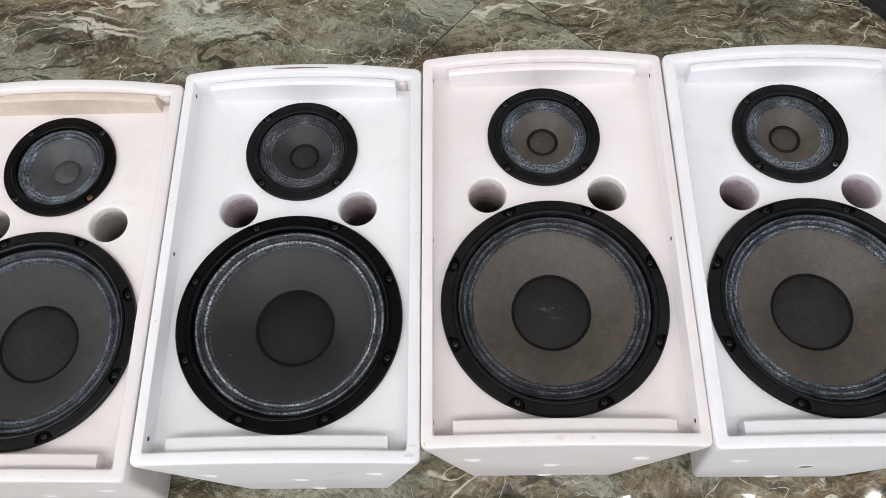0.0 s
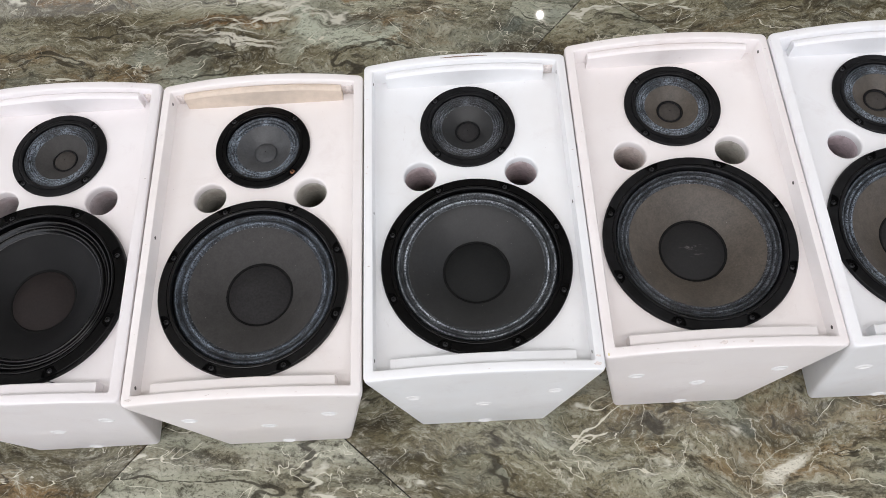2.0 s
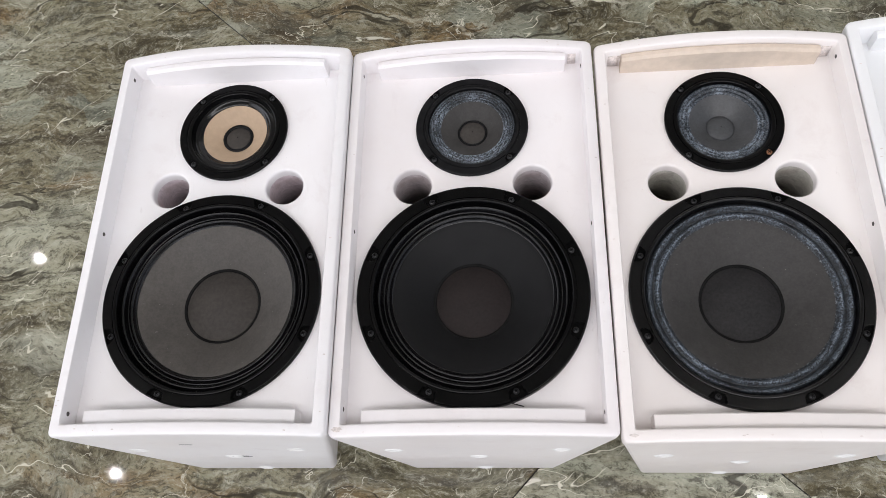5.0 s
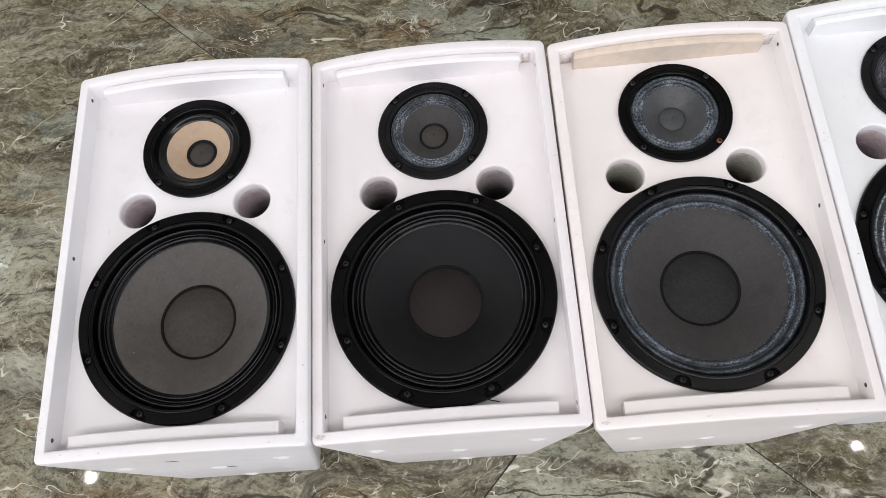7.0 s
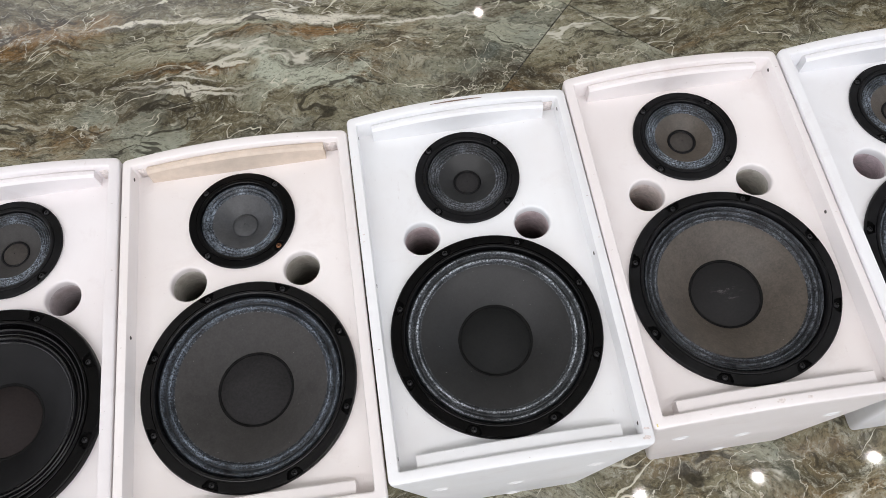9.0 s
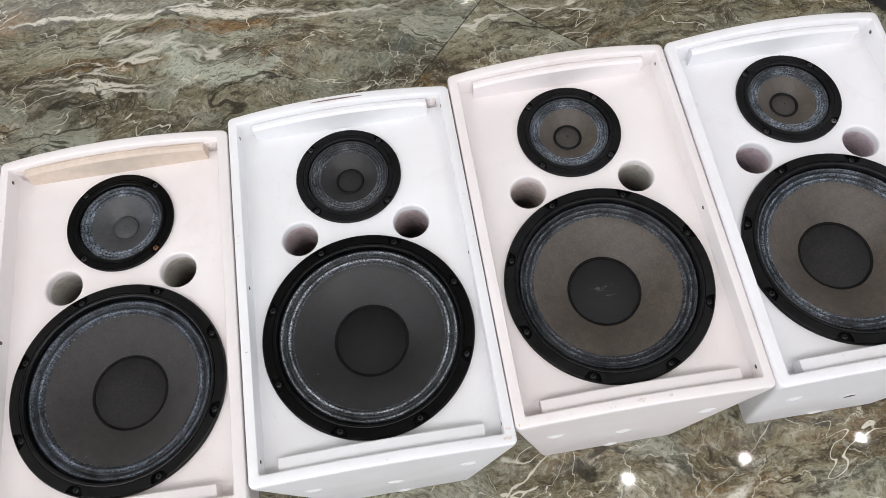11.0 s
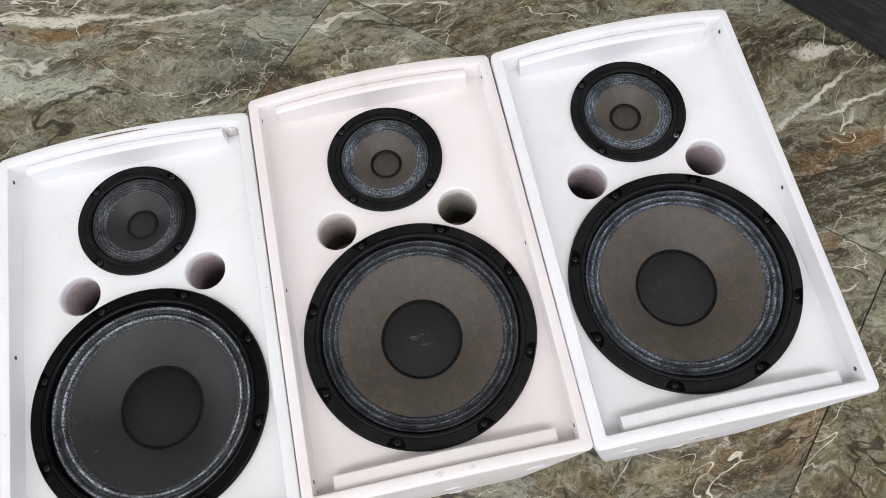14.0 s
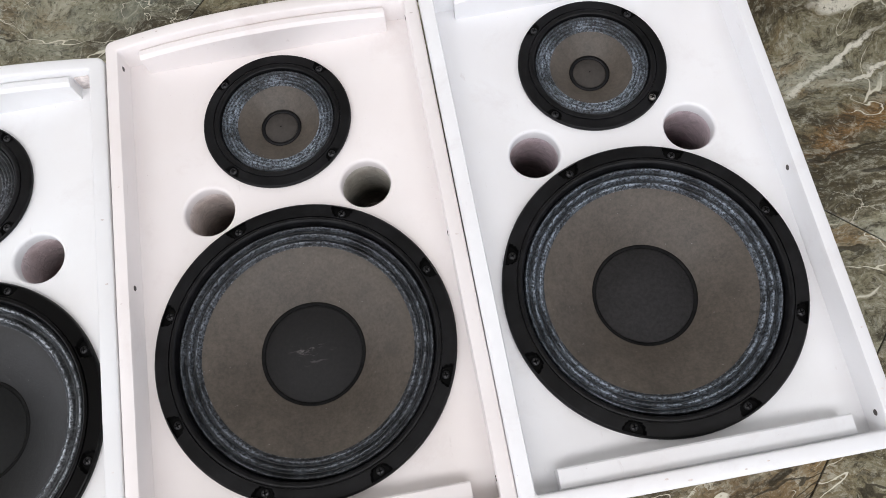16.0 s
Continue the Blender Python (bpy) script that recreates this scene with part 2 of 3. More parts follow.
    calm = m.vec('ADD', m.vec('ADD', p, m.vec('SCALE', w1, 0.12 if pale else 0.34)), m.vec('ADD', m.vec('SCALE', w2, 0.03 if pale else 0.11), m.vec('SCALE', w3, 0.006)))
    s2 = m.vec('MULTIPLY', calm, (0.8, 2.6, 1.0))
    slant = m.tree.nodes.new("ShaderNodeVectorRotate")
    slant.rotation_type = 'Z_AXIS'
    m.put(slant.inputs["Vector"], m.vec('ADD', p, m.vec('ADD', m.vec('SCALE', w2, 0.06), m.vec('SCALE', w3, 0.008))))
    slant.inputs["Angle"].default_value = -0.75
    s3 = m.vec('MULTIPLY', slant.outputs[0], (0.7, 2.4, 1.0))
    VEIN = (0.60, 0.57, 0.46)
    col = m.mix(m.math('MULTIPLY', vein(m.vec('ADD', s2, (1.0, 8.0, 3.0)), 2.2, 0.020, 4, 0.44, 0.54, (8.0, 1.0, 5.0)), 0.8), col, (0.022, 0.018, 0.011))
    col = m.mix(m.math('MULTIPLY', vein(s2, 1.7, 0.016, 5, 0.56, 0.62, (3.0, 17.0, 5.0)), 0.9), col, (0.58, 0.56, 0.47))
    col = m.mix(m.math('MULTIPLY', vein(m.vec('ADD', s2, (4.0, 2.0, 0.0)), 3.4, 0.007, 4, 0.50, 0.56, (1.0, 7.0, 9.0)), 0.9), col, VEIN)
    col = m.mix(m.math('MULTIPLY', vein(m.vec('ADD', s3, (5.0, 1.0, 0.0)), 3.6, 0.006, 3, 0.52, 0.58, (12.0, 7.0, 2.0)), 0.9), col, VEIN)
    col = m.mix(m.math('MULTIPLY', vein(m.vec('ADD', calm, (15.0, 6.0, 0.0)), 9.0, 0.007, 4, 0.55, 0.61, (2.0, 27.0, 4.0)), 0.8), col, VEIN)
    return m.surface(col, m.ramp(m.noise(p, 14.0, 4).outputs[0], (0.3, 0.02), (0.7, 0.05)), 0.0, 0.5)


def plain(name, color, rough, metal=0.0, grain=60.0, vary=0.25, bump=0.0, spec=0.5):
    m = Nodes(name)
    p = m.coords()
    n = m.noise(p, grain, 6, 0.65).outputs[0]
    big = m.noise(p, grain * 0.12, 3).outputs[0]
    lo = tuple(c * (1 - vary) for c in color)
    hi = tuple(min(1.0, c * (1 + vary)) for c in color)
    col = m.mix(m.ramp(m.math('ADD', m.math('MULTIPLY', n, 0.6), m.math('MULTIPLY', big, 0.4)), (0.35, 0.0), (0.65, 1.0)), lo, hi)
    if bump:
        m.bump(n, 0.4, bump)
    return m.surface(col, m.ramp(big, (0.3, max(0.03, rough - 0.07)), (0.7, rough + 0.07)), metal, spec)


def length_xyz(m, value):
    n = m.tree.nodes.new("ShaderNodeCombineXYZ")
    for i in range(3):
        m.put(n.inputs[i], value)
    return n.outputs[0]


def cloth(name, low, high, rough, r0, r1, waves, keen=1.5, even=0.12):
    """Doped cloth of a cone's pleated edge: woven speckle, highlights painted on the crests, shiny smears, a glue line
    with painted glints at the cone.
    """
    m = Nodes(name)
    p = m.coords()
    flat = m.vec('MULTIPLY', p, (1.0, 1.0, 0.0))
    length = m.tree.nodes.new("ShaderNodeVectorMath")
    length.operation = 'LENGTH'
    m.put(length.inputs[0], flat)
    t = m.math('DIVIDE', m.math('SUBTRACT', r0, length.outputs["Value"]), r0 - r1)
    crest = m.math('MULTIPLY_ADD', m.math('COSINE', m.math('MULTIPLY', t, 2 * math.pi * waves)), -0.5, 0.5)
    around = m.vec('SCALE', m.vec('DIVIDE', flat, length_xyz(m, length.outputs["Value"])), 1.6)
    lines = m.vec('ADD', around, m.vec('SCALE', (0.0, 0.0, 1.0), m.math('MULTIPLY', length.outputs["Value"], 420.0)))
    weave = m.noise(lines, 2.2, 5, 0.65).outputs[0]
    fleck = m.math('MULTIPLY_ADD', m.noise(p, 370.0, 3, 0.65).outputs[0], 0.75, m.math('MULTIPLY', weave, 0.25))
    smear = m.math('MULTIPLY_ADD', m.noise(p, 34.0, 7, 0.7).outputs[0], 0.55, m.math('MULTIPLY', m.noise(p, 8.0, 2).outputs[0], 0.45))
    spots = m.ramp(fleck, (0.44, 0.06), (0.57, 1.1))
    # highlights of the rolls, put into the colour along each crest
    crest_light = m.math('MULTIPLY_ADD', m.math('POWER', crest, keen), 0.95 - even, even)
    k = m.math('MULTIPLY', m.math('MULTIPLY', spots, crest_light), m.ramp(smear, (0.40, 0.10), (0.60, 1.2)))
    # shade in the groove beside the frame, darkened in the colour
    k = m.math('MULTIPLY', k, m.ramp(t, (0.05, 0.0), (0.15, 0.55), (0.45, 1.0)))
    col = m.mix(k, low, high)
    # glue line at the cone, its glints painted as pale flecks
    glue = m.math('MULTIPLY', m.ramp(t, (0.93, 0.0), (0.97, 1.0)), m.ramp(m.noise(p, 300.0, 4, 0.7).outputs[0], (0.52, 0.0), (0.66, 0.75)))
    col = m.mix(glue, col, (0.26, 0.27, 0.29))
    m.bump(fleck, 1.0, 0.0014)
    return m.surface(col, m.ramp(smear, (0.35, rough), (0.65, rough + 0.2)), 0.0, 0.4)


MARBLE = marble("polished_marble", False)
BANDED_MARBLE = marble("pale_banded_marble", True)
GROUT = plain("dark_grout", (0.035, 0.033, 0.03), 0.9, bump=0.001)
PAINTS = [white_paint("white_paint", (0.80, 0.785, 0.795)), white_paint("pinkish_white_paint", (0.80, 0.77, 0.775)),
          white_paint("cream_white_paint", (0.80, 0.76, 0.745)), white_paint("cool_white_paint", (0.79, 0.80, 0.81)),
          white_paint("cream_white_paint", (0.79, 0.75, 0.74)), white_paint("cool_white_paint", (0.785, 0.79, 0.805))]
FRAME = plain("black_frame_plastic", (0.0046, 0.0046, 0.0052), 0.40, vary=0.8, grain=60, bump=0.0010, spec=0.17)
FRAME_GLOSS = plain("shiny_black_frame", (0.0016, 0.0016, 0.0018), 0.20, vary=0.6, grain=55, bump=0.0008, spec=0.16)
FRAME_WORN = plain("smeared_black_frame", (0.0028, 0.0028, 0.0032), 0.15, vary=0.9, grain=45, bump=0.0034, spec=0.3)
# matte black, also painted in as the shade of recesses
POCKET = plain("black_and_recess_shade", (0.002, 0.002, 0.002), 0.6, spec=0.06)
STEEL = plain("dull_steel", (0.22, 0.21, 0.20), 0.4, 0.9)
DARKSTEEL = plain("blackened_steel", (0.040, 0.040, 0.042), 0.4, 0.6, spec=0.3)
RUST = plain("rusty_steel", (0.25, 0.11, 0.055), 0.6, 0.5)
# shade inside holes, painted on since none are cut
HOLE_SHADE = plain("hole_shade", (0.09, 0.08, 0.075), 0.85)
BAREWOOD = plain("bare_plywood", (0.62, 0.52, 0.43), 0.75, grain=45, vary=0.12, bump=0.0008)
WALL = plain("hall_plaster", (0.80, 0.79, 0.77), 0.9, grain=4, vary=0.05)
def tube_paint(name, tint):
    """Thin paint brushed round the inside of a card tube, with swirls and bare smears."""
    m = Nodes(name)
    p = m.coords()
    swirl = m.noise(m.vec('MULTIPLY', p, (1.0, 1.0, 1.3)), 50.0, 5, 0.6, 2.0).outputs[0]
    smear = m.noise(p, 21.0, 5, 0.65).outputs[0]
    col = m.mix(m.ramp(swirl, (0.36, 0.0), (0.60, 1.0)), tuple(c * 0.78 for c in tint), tint)
    col = m.mix(m.ramp(smear, (0.52, 0.0), (0.66, 0.6)), col, tuple(c * f for c, f in zip(tint, (0.66, 0.60, 0.58))))
    m.bump(swirl, 0.7, 0.003)
    return m.surface(col, 0.55)


TUBES = [tube_paint("mauve_tube_paint", (0.74, 0.65, 0.68)), tube_paint("greyish_tube_paint", (0.66, 0.60, 0.61)), tube_paint("grey_green_tube_paint", (0.62, 0.60, 0.54)),
         tube_paint("pink_tube_paint", (0.76, 0.66, 0.67)), tube_paint("beige_pink_tube_paint", (0.84, 0.76, 0.72)), tube_paint("dull_mauve_tube_paint", (0.70, 0.60, 0.63))]
# for the added discs that bounce light up the port tubes
PORT_BOUNCE = plain("grey_bounce_disc", (0.26, 0.22, 0.21), 0.95, grain=60, vary=0.45)
YELLOW = plain("pale_yellow_paint", (0.72, 0.62, 0.24), 0.6, grain=300, vary=0.3)
CHIPPED = plain("chipped_brown_board", (0.22, 0.15, 0.11), 0.8, grain=200, vary=0.4)
# white paint made brighter, for the light on the dimples' lips
LIP_LIGHT = plain("white_paint_lip_highlight", (0.83, 0.82, 0.815), 0.6, grain=200, vary=0.06, bump=0.0006)
PUTTY = plain("scratched_putty", (0.66, 0.60, 0.575), 0.8, grain=300, vary=0.3, bump=0.001)


def brushed_black():
    """Black textured coating rubbed grey in streaks."""
    m = Nodes("rubbed_black_coating")
    p = m.coords()
    grain = m.noise(p, 220.0, 6, 0.7).outputs[0]
    rub = m.noise(m.vec('MULTIPLY', p, (1.0, 9.0, 9.0)), 9.0, 9, 0.75).outputs[0]
    col = m.mix(grain, (0.010, 0.010, 0.011), (0.034, 0.034, 0.037))
    col = m.mix(m.ramp(rub, (0.48, 0.0), (0.66, 0.7)), col, (0.085, 0.082, 0.085))
    m.bump(grain, 0.8, 0.002)
    return m.surface(col, 0.5, 0.0, 0.3)


BLACKCOAT = brushed_black()


# ---- mesh helpers ----
def part(name, bm, material, parent=None, label="", smooth=True):
    me = bpy.data.meshes.new(name)
    bm.normal_update()
    for f in bm.faces:
        f.smooth = smooth
    bm.to_mesh(me)
    bm.free()
    for mat in (material if isinstance(material, (list, tuple)) else [material]):
        me.materials.append(mat)
    ob = new(name, me)
    if parent:
        ob.parent = parent
    if label:
        tagged(ob, label)
    return ob


def sharpen(ob, degrees=35):
    """Keeps edges sharp that bend more than this."""
    me = ob.data
    bm = bmesh.new()
    bm.from_mesh(me)
    for e in bm.edges:
        if len(e.link_faces) == 2 and e.calc_face_angle(0) > radians(degrees):
            e.smooth = False
    bm.to_mesh(me)
    bm.free()
    return ob


def lathe(profile, steps, dent=None):
    """A surface of revolution from (radius, height) pairs; dent(angle, radius, height) may move a height."""
    bm = bmesh.new()
    rings = []
    for r, h in profile:
        ring = []
        if r < 1e-6:
            ring = [bm.verts.new((0, 0, h))] * steps
        else:
            for i in range(steps):
                a = 2 * math.pi * i / steps
                z = dent(a, r, h) if dent else h
                ring.append(bm.verts.new((r * math.cos(a), r * math.sin(a), z)))
        rings.append(ring)
    for lo, hi in zip(rings, rings[1:]):
        for i in range(steps):
            j = (i + 1) % steps
            vs = []
            for v in (lo[i], lo[j], hi[j], hi[i]):
                if v not in vs:
                    vs.append(v)
            if len(vs) > 2:
                bm.faces.new(vs)
    bmesh.ops.recalc_face_normals(bm, faces=bm.faces)
    return bm


def box(x0, x1, y0, y1, z0, z1, bevel=0.0, segments=2):
    bm = bmesh.new()
    bmesh.ops.create_cube(bm, size=1.0)
    for v in bm.verts:
        v.co = Vector(((x0 + x1) / 2 + v.co.x * (x1 - x0), (y0 + y1) / 2 + v.co.y * (y1 - y0), (z0 + z1) / 2 + v.co.z * (z1 - z0)))
    if bevel:
        bmesh.ops.bevel(bm, geom=list(bm.edges), offset=bevel, segments=segments, affect='EDGES', profile=0.5)
    return bm


# ---- hall: floor, walls, ceiling ----
def structure(name, bm, material, label, category):
    ob = part(name, bm, material, smooth=False)
    return tagged(ob, label, category, kind="structure")


X0, X1, Y0, Y1 = -12.0, 10.0, -9.0, 14.0
floor = structure("floor", box(X0, X1, Y0, Y1, -0.12, -0.004), GROUT, "floor of large polished olive marble tiles laid diagonally", "floor")
# walls are unseen, added to close the hall and bounce light
structure("wall_north", box(X0 - 0.2, X1 + 0.2, Y1, Y1 + 0.2, -0.12, CEILING + 0.2), WALL, "plain pale wall, unseen, added to close the hall", "wall")
structure("ceiling", box(X0, X1, Y0, Y1, CEILING, CEILING + 0.2), WALL, "plain white hall ceiling", "ceiling")


def merged(*boxes):
    """One wall from several blocks round its opening."""
    bm = bmesh.new()
    for q in boxes:
        b2 = box(*q)
        tmp = bpy.data.meshes.new("tmp")
        b2.to_mesh(tmp)
        b2.free()
        bm.from_mesh(tmp)
        bpy.data.meshes.remove(tmp)
    return bm


HIGH = CEILING + 0.2
# unseen walls, opened only where the side and front fill lamps stand
structure("wall_south", merged((X0 - 0.2, -8.2, Y0 - 0.2, Y0, -0.12, HIGH), (6.2, X1 + 0.2, Y0 - 0.2, Y0, -0.12, HIGH),
                               (-8.2, 6.2, Y0 - 0.2, Y0, 7.3, HIGH), (-8.2, 6.2, Y0 - 0.2, Y0, -0.12, 1.1)), WALL, "pale unseen wall with an opening for a fill lamp, added", "wall")
for name, xa, xb in (("wall_west", X0 - 0.2, X0), ("wall_east", X1, X1 + 0.2)):
    structure(name, merged((xa, xb, Y0, -6.2, -0.12, HIGH), (xa, xb, 6.2, Y1, -0.12, HIGH), (xa, xb, -6.2, 6.2, 8.3, HIGH),
                           (xa, xb, -6.2, 6.2, -0.12, 2.1)), WALL, "pale unseen wall with an opening for a fill lamp, added", "wall")

for lx, ly in LAMPS:
    ring = lathe([(0.09, -0.045), (0.12, -0.05), (0.125, -0.04), (0.12, 0.0), (0.09, 0.0), (0.09, -0.045)], 24)
    lamp = part("ceiling_downlight", ring, WALL)
    lamp.location = (lx, ly, CEILING)
    tagged(lamp, "round white recessed ceiling downlight, lit", "lamp", "downlights in the ceiling")


# ---- loudspeaker cabinets ----
HALF, DEEP, RIM, BOW, BAFFLE, THICK = 0.1818, 0.586, 0.335, 0.021, 0.304, 0.016


def bow(x):
    return BOW * (1 - min(1.0, (x / HALF) ** 2))


def rounded_loop(half, y0, y1, r, n=5, across=14):
    """A rounded rectangle, counted the same way whatever its size."""
    pts = []
    for cx, cy, a0 in ((half - r, y1 - r, 0), (-half + r, y1 - r, 90), (-half + r, y0 + r, 180), (half - r, y0 + r, 270)):
        for i in range(n + 1):
            a = radians(a0 + 90 * i / n)
            pts.append((cx + r * math.cos(a), cy + r * math.sin(a)))
        if a0 in (0, 180):
            sign = -1 if a0 == 0 else 1
            yy = y1 if a0 == 0 else y0
            for i in range(1, across):
                pts.append((sign * (half - r) * (2 * i / across - 1), yy))
    return pts


def cabinet_body():
    """Shell of the cabinet lying on its back: tapering sides, rounded lip, recess down to the baffle."""
    loops = []

    def loop(half, inset, z, bowed, r):
        loops.append([(x, y, z + bowed * bow(x)) for x, y in rounded_loop(half, inset, DEEP - inset, r)])

    slope = (HALF - 0.118) / 0.308
    loop(0.108, 0.010, 0.0, 0, 0.006)
    loop(0.114, 0.003, 0.003, 0, 0.007)
    loop(0.118, 0.0, 0.010, 0, 0.008)
    loop(0.118 + slope * 0.150, 0.0, 0.160, 0, 0.008)
    loop(HALF - 0.004, 0.0, 0.300, 0, 0.008)
    loop(HALF - 0.001, 0.0, 0.312, 0.6, 0.008)
    loop(HALF, 0.0, 0.320, 0.9, 0.008)
    loop(HALF, 0.0, 0.3312, 1, 0.008)
    loop(HALF - 0.0004, 0.0004, 0.3332, 1, 0.008)
    loop(HALF - 0.0014, 0.0014, 0.3345, 1, 0.0075)
    loop(HALF - 0.0030, 0.0030, 0.3350, 1, 0.007)
    loop(HALF - 0.0132, 0.0132, 0.3350, 1, 0.004)
    loop(HALF - 0.0150, 0.0150, 0.3345, 1, 0.0035)
    loop(HALF - THICK, THICK, 0.3328, 1, 0.003)
    loop(HALF - THICK - 0.0005, THICK + 0.0005, 0.290, 0, 0.003)
    loop(HALF - THICK - 0.006, THICK, 0.280, 0, 0.003)
    loop(0.104, THICK, 0.014, 0, 0.003)
    bm = bmesh.new()
    rings = [[bm.verts.new(p) for p in lp] for lp in loops]
    for lo, hi in zip(rings, rings[1:]):
        for i in range(len(lo)):
            j = (i + 1) % len(lo)
            bm.faces.new((lo[i], lo[j], hi[j], hi[i]))
    bm.faces.new(rings[0])
    bm.faces.new(rings[-1])
    bmesh.ops.recalc_face_normals(bm, faces=bm.faces)
    return bm


WOOFER, MID, PORTS, PORT_R = (0.0, 0.1975), (0.0, 0.4635), ((-0.0875, 0.367), (0.0875, 0.367)), 0.0275


def baffle_board():
    """Front board with two round ports cut through and their edges eased."""
    bm = bmesh.new()
    edges = []

    def ring(pts, z):
        vs = [bm.verts.new((x, y, z)) for x, y in pts]
        es = [bm.edges.new((vs[i], vs[(i + 1) % len(vs)])) for i in range(len(vs))]
        return vs, es

    _, es = ring(rounded_loop(HALF - THICK + 0.001, THICK - 0.001, DEEP - THICK + 0.001, 0.003), BAFFLE)
    edges += es
    rims = []
    for cx, cy, rr in ((*WOOFER, 0.140), (*MID, 0.074), (*PORTS[0], PORT_R + 0.0035), (*PORTS[1], PORT_R + 0.0035)):
        n = 56
        vs, es = ring([(cx + rr * math.cos(2 * math.pi * i / n), cy + rr * math.sin(2 * math.pi * i / n)) for i in range(n)], BAFFLE)
        edges += es
        rims.append((vs, cx, cy, rr))
    bmesh.ops.triangle_fill(bm, use_beauty=True, use_dissolve=False, edges=edges)
    for vs, cx, cy, rr in rims:
        small = rr < 0.05
        last = vs
        for dr, z in (((-0.0011, BAFFLE - 0.0003), (-0.0022, BAFFLE - 0.0010), (-0.0031, BAFFLE - 0.0024), (-0.0035, BAFFLE - 0.0048), (-0.0035, BAFFLE - 0.016)) if small else ((0.0, BAFFLE - 0.016),)):
            nxt = [bm.verts.new((cx + (v.co.x - cx) * (rr + dr) / rr, cy + (v.co.y - cy) * (rr + dr) / rr, z)) for v in vs]
            for i in range(len(vs)):
                j = (i + 1) % len(vs)
                bm.faces.new((last[i], last[j], nxt[j], nxt[i]))
            last = nxt
    bmesh.ops.recalc_face_normals(bm, faces=bm.faces)
    return bm


def port_tube():
    t = PORT_R
    return lathe([(t + 0.002, BAFFLE - 0.0165), (t + 0.002, BAFFLE - 0.125), (t, BAFFLE - 0.125), (t, BAFFLE - 0.0155)], 48)


# added disc closing the tube, there to brighten its walls by bounce
def port_end():
    return lathe([(PORT_R + 0.002, BAFFLE - 0.1254), (PORT_R - 0.001, BAFFLE - 0.1254), (0.0, BAFFLE - 0.1252)], 32)


def batten(half, y0, y1, top, c=0.0015):
    """Grille batten whose top follows the bowed lip."""
    bm = bmesh.new()
    n, rows = 16, []
    for i in range(n + 1):
        x = -half + 2 * half * i / n
        t = top + 0.9 * bow(x)
        rows.append([bm.verts.new((x, y, z)) for y, z in ((y0, BAFFLE), (y0, t - c), (y0 + c, t), (y1 - c, t), (y1, t - c), (y1, BAFFLE))])
    for a, b in zip(rows, rows[1:]):
        for i in range(6):
            j = (i + 1) % 6
            bm.faces.new((a[i], b[i], b[j], a[j]))
    bm.faces.new(rows[0])
    bm.faces.new(rows[-1])
    bmesh.ops.recalc_face_normals(bm, faces=bm.faces)
    return bm


def screw(size):
    """Round screw head; the shade of its cross recess is painted as black bars."""
    bm = lathe([(size, 0.0), (size, size * 0.25), (size * 0.8, size * 0.5), (size * 0.45, size * 0.62), (0, size * 0.66)], 16)
    n0 = len(bm.faces)
    for sx, sy in ((0.62, 0.14), (0.14, 0.62)):
        m = Matrix.Translation((0, 0, size * 0.62)) @ Matrix.Diagonal((2 * sx * size, 2 * sy * size, size * 0.12, 1))
        bmesh.ops.create_cube(bm, size=1.0, matrix=m)
    bm.faces.ensure_lookup_table()
    for f in bm.faces[n0:]:
        f.material_index = 1
    return bm


def add_screw(parent, x, y, z, size, mat, turn, label=""):
    ob = part("screw", screw(size), [mat, POCKET], parent, label)
    ob.location = (x, y, z)
    ob.rotation_euler = (0, 0, turn)
    return ob


def pocket_dent(angles, wide, r_in, r_out, drop):
    """Recessed pads round the screws in a driver's frame."""
    def dent(a, r, h):
        if h < 0.003:
            return h
        for c in angles:
            d = abs((a - c + math.pi) % (2 * math.pi) - math.pi)
            t = (r - r_in) / (r_out - r_in)
            if 0 <= t <= 1 and d < wide * (0.30 + 0.70 * math.sqrt(t)):
                return h - drop
        return h
    return dent


def darken(ob, r_in, r_out, below):
    """Paints the sunken screw pads near black, for the shade in them."""
    for f in ob.data.polygons:
        c = f.center
        if r_in - 0.0004 < math.hypot(c.x, c.y) < r_out + 0.0004 and 0.002 < c.z < below:
            f.material_index = 1


